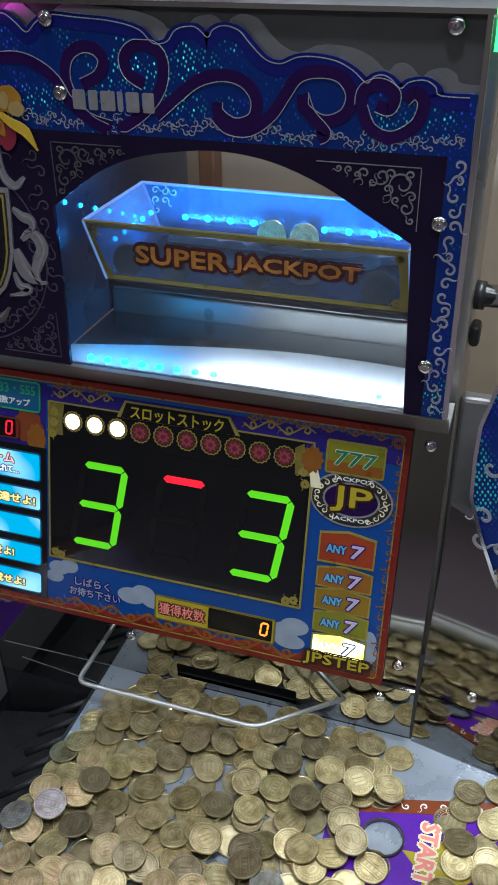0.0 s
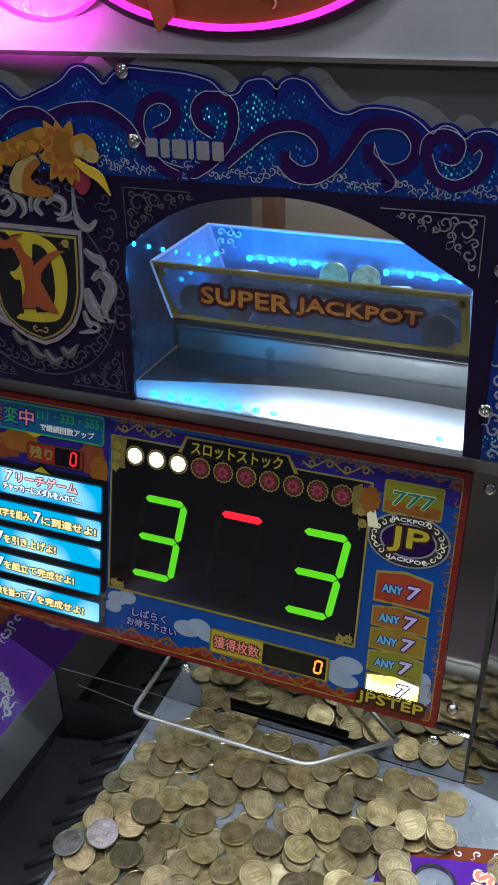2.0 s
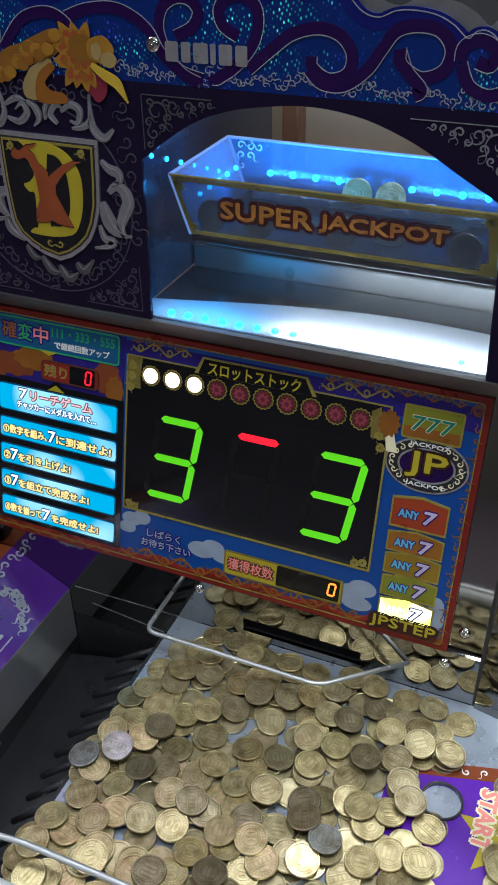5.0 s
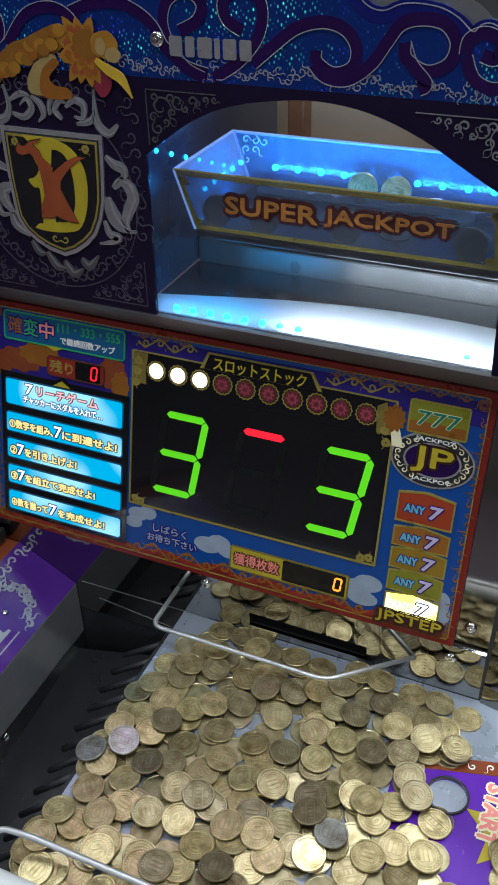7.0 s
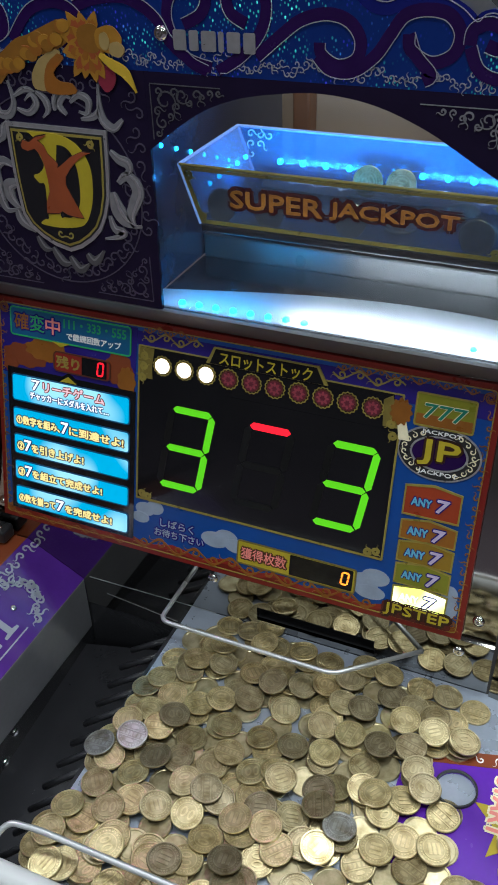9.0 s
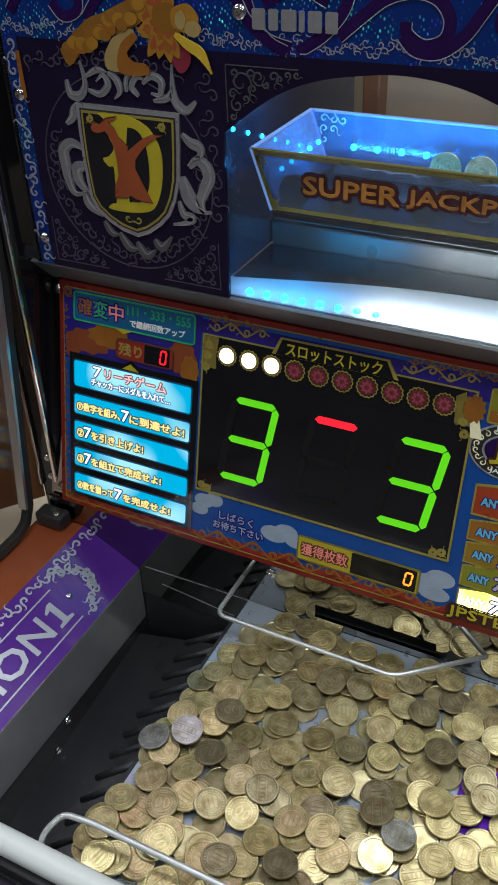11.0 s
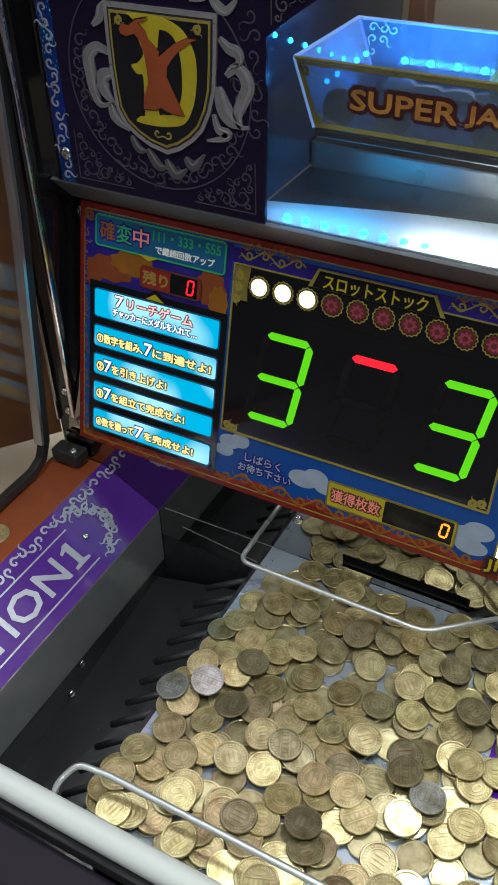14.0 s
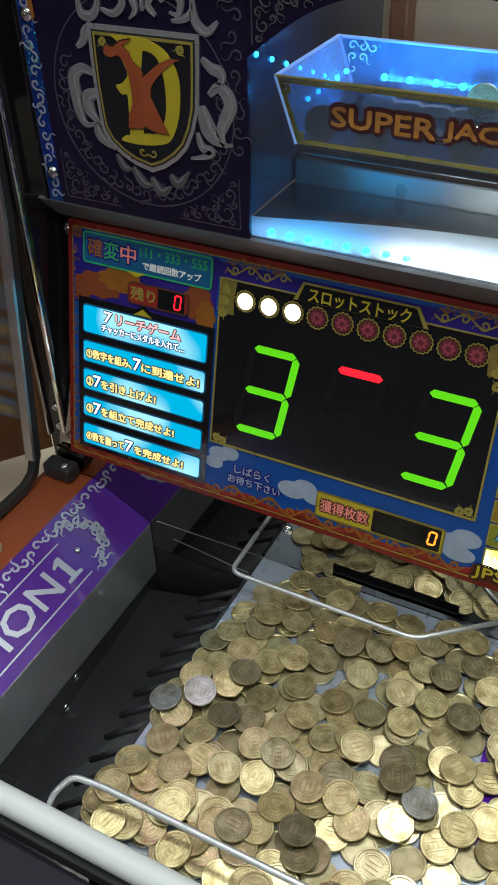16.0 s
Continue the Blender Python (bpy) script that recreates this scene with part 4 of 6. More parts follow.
def beside_free(q, off):
    """The line q moved sideways."""
    out = []
    for i, (x, z) in enumerate(q):
        (ax, az), (bx, bz) = q[max(0, i - 1)], q[min(len(q) - 1, i + 1)]
        l = math.hypot(bx - ax, bz - az) or 1.0
        out.append((x - (bz - az) / l * off, z + (bx - ax) / l * off))
    return out


def upper_panel():
    r = root("upper_panel", UPPER, "dark purple glass front with an arched window and blue foil", "glass panel")
    arch = [(-0.3005, 1.1605), (-0.2683, 1.1834), (-0.241, 1.1952), (-0.2115, 1.2009), (-0.1834, 1.2028), (-0.1525, 1.1986), (-0.1219, 1.1873), (-0.0944, 1.172), (-0.069, 1.158)]
    # a smooth arch through those points
    fine = []
    for i in range(len(arch) - 1):
        p0, p1, p2, p3 = arch[max(0, i - 1)], arch[i], arch[i + 1], arch[min(len(arch) - 1, i + 2)]
        for k in range(4):
            t = k / 4
            fine.append(tuple(0.5 * (2 * b + (c - a) * t + (2 * a - 5 * b + 4 * c - d) * t * t + (3 * b - a - 3 * c + d) * t ** 3) for a, b, c, d in zip(p0, p1, p2, p3)))
    fine.append(arch[-1])
    L, R_, B, T = -0.4545, -0.0530, 1.0462, 1.2085
    bm = bmesh.new()
    h0, h1 = 0.0, 0.003
    prism(bm, [(L, B), (-0.3027, B), (-0.3007, 1.1605), (-0.3007, T), (L, T)], h0, h1)
    prism(bm, [(-0.0643, B), (R_, B), (R_, T), (-0.0688, T), (-0.0688, 1.158)], h0, h1)
    prism(bm, [(-0.3006, 1.1605)] + fine[1:-1] + [(-0.0689, 1.158), (-0.0689, T), (-0.3006, T)], h0, h1)
    part("printed_sheet", bm, DARK_PURPLE, r)
    part("window_pane", plate([(-0.306, 1.047), (-0.063, 1.047), (-0.067, 1.159), (-0.12, 1.207), (-0.3, 1.207)], -0.0035, -0.0015), ACRYLIC, r, "clear acrylic pane").visible_shadow = False
    # foil band with scalloped top
    top = [(-0.466, 1.262), (-0.452, 1.268), (-0.438, 1.262), (-0.425, 1.255), (-0.41, 1.262), (-0.395, 1.2655), (-0.38, 1.262), (-0.368, 1.254), (-0.352, 1.259), (-0.335, 1.2665), (-0.326, 1.274), (-0.318, 1.2752), (-0.311, 1.271), (-0.304, 1.2655), (-0.297, 1.271), (-0.288, 1.2752), (-0.27, 1.2742), (-0.2486, 1.2728), (-0.232, 1.269), (-0.2235, 1.262),
           (-0.2147, 1.2632), (-0.209, 1.2695), (-0.198, 1.2712), (-0.1905, 1.266), (-0.187, 1.270), (-0.1806, 1.2722), (-0.172, 1.270), (-0.1655, 1.2635), (-0.157, 1.256), (-0.1481, 1.254), (-0.139, 1.2575), (-0.1291, 1.2582), (-0.117, 1.2565), (-0.1075, 1.252), (-0.100, 1.2462), (-0.096, 1.2495), (-0.0916, 1.2505), (-0.087, 1.2488), (-0.0815, 1.2442), (-0.077, 1.2475), (-0.0689, 1.2488), (-0.063, 1.2458), (-0.0599, 1.2415), (-0.0408, 1.2412)]
    top = flow(top, 4)
    part("foil_band", plate([(-0.466, 1.2086), (-0.0408, 1.2086)] + top[::-1], 0.0005, 0.003), FOIL, r, "blue holographic foil with a scalloped edge")
    part("foil_strip", plate([(-0.0529, 1.0462), (-0.0398, 1.0462), (-0.0408, 1.2085), (-0.0529, 1.2085)], 0.0005, 0.003), FOIL, r)
    part("foil_strip", plate([(-0.466, 1.0462), (-0.4546, 1.0462), (-0.4546, 1.2085), (-0.466, 1.2085)], 0.0005, 0.003), FOIL, r)
    # blue and violet waves with thin silver lines over the foil
    ln = bmesh.new()
    edge = [(x, z - 0.005) for x, z in top[1:-1]]
    part("wave_crest", ribbon(bmesh.new(), [(x, z + 0.0008) for x, z in edge], 0.0085, 0.003, 0.0033, False), WAVE_BLUE, r, "dark blue painted wave crest")
    ribbon(ln, [(x, z + 0.0033) for x, z in edge], 0.0006, 0.0033, 0.0037, False)
    waves = (
        ((-0.2706, 1.236), (-0.2596, 1.2415), (-0.2553, 1.2498), (-0.2606, 1.2563), (-0.2701, 1.257), (-0.2786, 1.2511), (-0.2815, 1.2396), (-0.2771, 1.2273), (-0.268, 1.2161), (-0.2564, 1.2109)),
        ((-0.2305, 1.2383), (-0.2396, 1.2434), (-0.2421, 1.2512), (-0.2373, 1.2574), (-0.2281, 1.2593), (-0.2197, 1.2546), (-0.2181, 1.2446), (-0.2223, 1.2332), (-0.2338, 1.221), (-0.2496, 1.2114)),
        ((-0.1859, 1.2303), (-0.1848, 1.2243), (-0.175, 1.2188), (-0.1642, 1.2225), (-0.1619, 1.2326), (-0.1688, 1.242), (-0.1816, 1.2453), (-0.1968, 1.2417), (-0.2092, 1.2331), (-0.2244, 1.2209)),
        ((-0.1354, 1.2369), (-0.134, 1.2292), (-0.1225, 1.2231), (-0.1107, 1.2277), (-0.1075, 1.2383), (-0.1141, 1.2473), (-0.1262, 1.2494), (-0.138, 1.2462), (-0.1456, 1.2363), (-0.1536, 1.2251), (-0.1663, 1.2163), (-0.1793, 1.2165), (-0.187, 1.2232)),
        ((-0.1022, 1.2329), (-0.1009, 1.2405), (-0.0926, 1.2437), (-0.0845, 1.2395), (-0.0866, 1.2319), (-0.0935, 1.2334)),
        ((-0.1354, 1.2369), (-0.1308, 1.2265), (-0.122, 1.2172), (-0.1259, 1.2139)),
        ((-0.1021, 1.232), (-0.0963, 1.2208), (-0.0843, 1.2168), (-0.0716, 1.2243), (-0.0681, 1.2358), (-0.0734, 1.2409), (-0.0786, 1.237)),
        ((-0.345, 1.2430), (-0.3306, 1.2478), (-0.312, 1.2495), (-0.2984, 1.2453), (-0.2882, 1.2378), (-0.2812, 1.2267), (-0.2682, 1.217), (-0.2535, 1.2131)),
        ((-0.455, 1.224), (-0.440, 1.240), (-0.420, 1.247), (-0.402, 1.241), (-0.400, 1.228), (-0.412, 1.223), (-0.420, 1.231)),
        ((-0.395, 1.222), (-0.378, 1.240), (-0.358, 1.245), (-0.344, 1.238), (-0.344, 1.226), (-0.355, 1.222), (-0.362, 1.229)))
    for i, w in enumerate(waves):
        path, d = flow(w), 0.00002 * i
        part("wave_scroll", ribbon(bmesh.new(), path, 0.0064, 0.0031, 0.0036 + d, False), VIOLET, r)
        ribbon(ln, beside(path, 0.0036), 0.0005, 0.0035 + d, 0.0039 + d, False)
    part("silver_line", ln, FOIL_SILVER, r)["kind"] = "stuff"
    bm = bmesh.new()
    rs = random.Random(8)
    for i in range(150):
        x = -0.463 + 0.0028 * i
        ribbon(bm, spiral(x, 1.2105 + rs.uniform(0.001, 0.0085), rs.uniform(0.0016, 0.0028), rs.uniform(0, 360), 0.95, 0.003, 1 if i % 2 else -1, 9), 0.00065, 0.003, 0.0034)
    for i in range(19):
        z = 1.051 + 0.0085 * i
        for x in (-0.0464, -0.4603):
            ribbon(bm, spiral(x + 0.001 * math.sin(i * 1.9), z, 0.0038, 75 * i, 0.95, 0.006, 1 if i % 2 else -1, 12), 0.0014, 0.003, 0.0036)
    part("scrollwork", bm, FOIL_SILVER, r)["kind"] = "stuff"
    corner_ornament(r, -0.0665, 1.2015, -1, -1, 0.060, 0.036, MANTLE)
    corner_ornament(r, -0.297, 1.2015, 1, -1, 0.048, 0.034, SMOKE)
    corner_ornament(r, -0.309, 1.0515, -1, 1, 0.046, 0.034, VIOLET_LINE)
    corner_ornament(r, -0.449, 1.0515, 1, 1, 0.046, 0.034, VIOLET_LINE)
    # brand mark as plain bars
    for i, w in enumerate((0.0085, 0.006, 0.0095, 0.0035, 0.0085, 0.0075)):
        x = -0.2775 + (0, 0.0105, 0.0185, 0.0295, 0.0350, 0.0455)[i]
        part("brand_mark", plate(rrect(x, 1.2222, x + w, 1.2335, 0.0012), 0.0042, 0.0046), SILVER, r)
    # crest
    c = part("crest_ring", bmesh_ring(-0.378, 1.124, 0.0675, 0.0008), VIOLET_LINE, r)
    bm = bmesh.new()
    rnd = random.Random(4)
    for k in range(34):
        a = radians(-200 + 220 * k / 33)
        rr = 0.0605 + rnd.uniform(-0.002, 0.002)
        ribbon(bm, spiral(-0.378 + rr * math.cos(a), 1.124 + rr * math.sin(a), 0.0048, rnd.uniform(0, 360), 0.95, 0.006, rnd.choice((1, -1)), 10), 0.0011, 0.003, 0.0036)
    for k in range(16):
        ribbon(bm, spiral(-0.445 + 0.0075 * k + rnd.uniform(-0.002, 0.002), 1.198 + rnd.uniform(-0.004, 0.004), 0.0042, rnd.uniform(0, 360), 0.95, 0.006, rnd.choice((1, -1)), 10), 0.001, 0.003, 0.0036)
    for k in range(9):
        ribbon(bm, spiral(-0.3085 + rnd.uniform(-0.003, 0.002), 1.105 + 0.011 * k, 0.0045, rnd.uniform(0, 360), 0.95, 0.008, rnd.choice((1, -1)), 10), 0.001, 0.003, 0.0036)
    part("filigree", bm, VIOLET_LINE, r)["kind"] = "stuff"
    sh = lambda k, dz=0.0: [(-0.3725 + (x / 1000 + 0.3725) * k, 1.128 + (z / 1000 - 1.128) * k + dz) for x, z in ((-411.5, 1170), (-331.5, 1170), (-333, 1146), (-335, 1126), (-339, 1112), (-345, 1100), (-353, 1092), (-363, 1085), (-373, 1081), (-386, 1084), (-396, 1089), (-405, 1096), (-410, 1105), (-411, 1116), (-412, 1134), (-412, 1154))]
    s = part("shield", plate(sh(1.0), 0.003, 0.0046), SILVER, r, "silver-edged black shield with a yellow and red emblem")
    part("shield_line", plate(sh(0.93), 0.0046, 0.005), BLACK, s)
    part("shield_gold", plate(sh(0.90), 0.005, 0.0053), GOLD, s)
    part("shield_field", plate(sh(0.86), 0.0053, 0.0056), BLACK_GLOSS, s)
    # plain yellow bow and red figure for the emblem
    mm = lambda pts: [(x / 1000, z / 1000) for x, z in pts]
    ow = ((-394, 1165), (-376, 1165.5), (-365, 1164), (-356, 1160), (-350, 1153), (-346.5, 1143), (-347, 1129), (-350, 1116), (-356, 1105), (-364, 1101), (-379, 1099), (-394, 1100), (-390, 1104), (-387, 1105), (-386, 1121), (-386, 1130), (-390, 1130), (-394, 1135), (-389, 1137), (-384, 1143), (-387, 1151), (-388, 1160))
    iw = ((-371, 1158), (-366, 1157.5), (-361, 1154), (-358, 1146), (-357, 1136), (-358, 1122), (-362, 1112), (-367, 1108), (-373, 1107.5), (-376, 1108), (-375, 1126), (-374, 1142))
    part("yellow_emblem", plate(flow(mm(ow) + mm(ow[:1]), 3)[:-1], 0.0056, 0.006), YELLOW, s)
    part("emblem_hole", plate(flow(mm(iw) + mm(iw[:1]), 3)[:-1], 0.006, 0.0062), BLACK_GLOSS, s)
    fig = ((-400, 1155), (-398, 1159), (-393, 1158), (-387, 1162), (-378, 1164), (-383, 1161), (-386, 1160), (-381, 1156), (-379, 1151), (-375, 1148), (-372, 1145), (-373, 1142), (-361, 1151), (-352, 1155), (-345, 1155), (-350, 1153), (-357, 1148), (-363, 1142), (-367, 1137), (-368, 1131), (-365, 1125), (-362, 1119), (-357, 1109), (-363, 1109), (-370, 1110), (-374, 1112), (-377, 1110), (-387, 1109), (-386, 1117), (-382, 1125), (-382, 1133), (-383, 1143), (-385, 1150), (-389, 1154), (-395, 1152), (-399, 1153))
    grow = [(-0.3755 + (x + 0.3755) * 1.03, 1.134 + (z - 1.134) * 1.03) for x, z in mm(fig)]
    part("emblem_outline", plate(grow, 0.0062, 0.0064), OUTLINE, s)
    part("red_emblem", plate(mm(fig), 0.0064, 0.0068), EMBLEM, s)
    for cx, cz, a in ((-0.4005, 1.1605, 0), (-0.3445, 1.1605, 90)):
        for k in range(3):
            part("shield_scroll", ribbon(bmesh.new(), spiral(cx, cz, 0.0028, a + 120 * k, 0.9, 0.003), 0.0009, 0.0056, 0.006), GOLD, s)
    bm = bmesh.new()
    ribbon(bm, spiral(-0.3785, 1.0945, 0.003, 0, 0.9, 0.003), 0.0012, 0.0056, 0.006)
    ribbon(bm, spiral(-0.3705, 1.0945, 0.003, 180, 0.9, 0.003, -1), 0.0012, 0.0056, 0.006)
    part("shield_scroll", bm, GOLD, s)
    # silver acanthus round the shield, grey below it
    for pts, w, m in (
            (((-331, 1157), (-325, 1152), (-319, 1150), (-318, 1145), (-325, 1140)), 7, MANTLE),
            (((-327, 1136), (-321, 1141), (-315, 1138), (-312.5, 1131), (-316, 1123), (-320, 1114), (-318, 1107), (-312, 1107)), 9, MANTLE),
            (((-333, 1129), (-330, 1118), (-325, 1110), (-318, 1106)), 11, MANTLE),
            (((-337, 1112), (-334, 1103), (-327, 1101), (-333, 1097), (-343, 1095)), 6, MANTLE),
            (((-422, 1155), (-416, 1160), (-414, 1166), (-409, 1171)), 6, MANTLE),
            (((-412, 1140), (-421, 1142), (-428, 1136), (-428, 1125), (-427, 1114), (-423, 1106), (-412, 1108)), 9, MANTLE),
            (((-410, 1128), (-419, 1124), (-418, 1115), (-411, 1107)), 10, MANTLE),
            (((-415, 1107), (-412, 1099), (-402, 1092)), 7, MANTLE),
            (((-401, 1089), (-396, 1081), (-390, 1080)), 6, SMOKE), (((-389, 1082), (-382, 1072), (-375, 1071)), 7, SMOKE),
            (((-375, 1077), (-368, 1068), (-359, 1073)), 7, SMOKE), (((-360, 1081), (-354, 1076), (-345, 1085)), 7, SMOKE),
            (((-417, 1184), (-415, 1175), (-407, 1175), (-402, 1183), (-404, 1197)), 6, MANTLE),
            (((-400, 1179), (-391, 1177), (-384, 1183), (-387, 1189), (-393, 1185)), 5, MANTLE),
            (((-383, 1191), (-377, 1187), (-375, 1180), (-380, 1175)), 5, MANTLE), (((-361, 1178), (-366, 1184), (-361, 1190), (-355, 1188)), 5, MANTLE),
            (((-357, 1186), (-350, 1191), (-343, 1188), (-345, 1180), (-351, 1181)), 5, MANTLE),
            (((-319, 1178), (-326, 1172), (-333, 1176), (-335, 1185), (-334, 1199)), 6, MANTLE),
            (((-401, 1187), (-392, 1192), (-384, 1191)), 4, MANTLE), (((-370, 1180), (-368, 1189), (-360, 1194)), 4.5, MANTLE), (((-350, 1176), (-339, 1179), (-335, 1186)), 4.5, MANTLE)):
        path = flow(mm(pts), 6)
        leaf = part("mantling", ribbon(bmesh.new(), path, w / 1000, 0.0031, 0.0042), m, r)
        part("vein", ribbon(bmesh.new(), beside_free(path, w * 0.00016), w * 0.00022, 0.0042, 0.0044), SILVER if m is MANTLE else MANTLE, leaf)
    # gilded flourish above the shield: a scaled body, leaves with red hearts, a yellow tongue
    for name, pts, m, h in (
            ("flourish_body", ((-418, 1203), (-405, 1214), (-392, 1223), (-382, 1226), (-368, 1232), (-355, 1236), (-349, 1228), (-357, 1220), (-371, 1215), (-385, 1211), (-400, 1203), (-412, 1193)), AMBER, 0.0046),
            ("flourish_belly", ((-376, 1212), (-364, 1218), (-359, 1216), (-367, 1209), (-371, 1200), (-368, 1193), (-382, 1193), (-383, 1202)), PALE_GOLD, 0.0047),
            ("flourish_limb", ((-361, 1216), (-357, 1213), (-366, 1204), (-362, 1199), (-353, 1198), (-351, 1192), (-371, 1191), (-374, 1198), (-370, 1209)), ORANGE_LIGHT, 0.0049),
            ("flourish_heart", ((-336, 1215), (-329, 1212), (-321, 1208), (-320, 1202), (-324, 1196), (-329, 1195), (-334, 1203)), DEEP_PINK, 0.0048)):
        part(name, plate(flow(mm(pts) + mm(pts[:1]), 3)[:-1], 0.0042, h), m, r)
    rl = random.Random(21)
    for i in range(24):
        t = i / 23
        cx, cz = -0.410 + 0.056 * t + rl.uniform(-0.002, 0.002), 1.203 + 0.028 * t + rl.uniform(-0.005, 0.004)
        scale = part("flourish_scale", plate(oval(cx, cz, 0.0046, 0.0038, 16), 0.0046, 0.0049 + 0.00003 * i), (AMBER, ORANGE_LIGHT, AMBER_BRIGHT)[i % 3], r)
    for ring, n, r0, r1, a0, a1 in ((0, 11, 0.006, 0.0215, 75, 300), (1, 8, 0.002, 0.0135, 60, 330)):
        for i in range(n):
            a = radians(a0 + (a1 - a0) * i / (n - 1) + rl.uniform(-7, 7))
            l, w = r1 * rl.uniform(0.85, 1.1), 0.0062 if ring == 0 else 0.005
            for k, mt in ((1.0, AMBER_BRIGHT), (0.68, EMBLEM if (i + ring) % 3 else ORANGE_LIGHT)):
                leaf = [(-0.337 + u * math.cos(a) - v * math.sin(a), 1.222 + u * math.sin(a) + v * math.cos(a)) for u, v in ((r0, -w * 0.5 * k), (r0 + (l - r0) * 0.55, -w * 0.62 * k), (r0 + (l - r0) * 0.85 * k, -w * 0.28 * k), (r0 + (l - r0) * k, 0), (r0 + (l - r0) * 0.85 * k, w * 0.28 * k), (r0 + (l - r0) * 0.55, w * 0.62 * k), (r0, w * 0.5 * k))]
                part("flourish_leaf", plate(leaf, 0.0048, 0.0051 + 0.0003 * ring + 0.00002 * i + (0.00015 if k < 1 else 0)), mt, r)
    for k, (x, z, rx, rz, mt) in enumerate(((-0.335, 1.226, 0.0095, 0.0085, AMBER), (-0.322, 1.226, 0.0095, 0.0080, AMBER_BRIGHT), (-0.3165, 1.2205, 0.0055, 0.0045, PALE_GOLD), (-0.3245, 1.225, 0.0036, 0.0052, PALE_GOLD))):
        part("flourish_boss", plate(oval(x, z, rx, rz, 28, 0.03, 5), 0.0052, 0.0058 + 0.0002 * k), mt, r)
    part("flourish_tongue", ribbon(bmesh.new(), flow(mm(((-329, 1217), (-321, 1212), (-313, 1208), (-309, 1203), (-305, 1196)))), 0.0068, 0.0056, 0.0064), YELLOW_BRIGHT, r, "bright yellow tongue")
    part("flourish_stem", plate([(-0.456, 1.168), (-0.452, 1.17), (-0.4525, 1.2), (-0.4555, 1.2)], 0.0042, 0.0046), ORANGE_LIGHT, r)
    # dark strip above the foil
    part("dark_glass", plate([(-0.47, 1.236), (-0.0375, 1.236), (-0.0385, 1.2805), (-0.47, 1.2805)], -0.004, -0.001), STRIP, r, "dark grey metal strip above the foil")
    # offset grey copy of the scalloped edge: the foil's reflection built as a sheet
    part("foil_edge_reflection", plate([(-0.466, 1.24), (-0.0405, 1.24)] + [(-0.0405, 1.2450)] + [(x + 0.010, z + 0.004) for x, z in top[::-1] if x < -0.0525], -0.0008, 0.0002), LEDGE, r)
    part("edge_strip", plate([(-0.0396, 1.046), (-0.0365, 1.046), (-0.0375, 1.28), (-0.0405, 1.28)], -0.003, 0.003), CHROME, r, "chrome side edge")
    part("edge_strip", plate([(-0.4705, 1.046), (-0.4662, 1.046), (-0.4662, 1.28), (-0.4705, 1.28)], -0.003, 0.003), CHROME, r)
    for x, z in ((-0.2857, 1.231), (-0.0552, 1.2735), (-0.0538, 1.1715), (-0.0532, 1.0817), (-0.4587, 1.0675), (-0.4587, 1.1715), (-0.290, 1.2715)):
        screw(r, x, z, 0.0042, 0.85)
    return r


def bmesh_ring(cx, cy, rad, w):
    return band(bmesh.new(), oval(cx, cy, rad, rad, 64), oval(cx, cy, rad - w, rad - w, 64), 0.003, 0.0036)


STRIP = mat("dark_strip", (0.10, 0.10, 0.105), 0.25, 0.4, 0.2, 30)
VIOLET_LINE = mat("violet_silver_line", (0.11, 0.095, 0.15), 0.35, 0.6, 0.3, 200)
EMBLEM = mat("red_emblem_print", (0.27, 0.06, 0.02), 0.3, 0, 0.3, 60)
SMOKE = mat("smoke_foil", (0.13, 0.13, 0.145), 0.35, 0.6, 0.3, 150)
PALE_GOLD = mat("pale_gold_print", (0.3, 0.21, 0.08), 0.3, 0, 0.2, 120)
AMBER_BRIGHT = mat("bright_amber_print", (0.3, 0.14, 0.016), 0.3, 0, 0.35, 120)
YELLOW_BRIGHT = mat("bright_yellow_print", (0.5, 0.33, 0.03), 0.25, 0, 0.2, 120)
DEEP_PINK = mat("deep_pink_print", (0.2, 0.02, 0.04), 0.3, 0, 0.3, 120)
AMBER = mat("amber_yellow_print", (0.2, 0.085, 0.012), 0.3, 0, 0.4, 90)
GLASS = upper_panel()


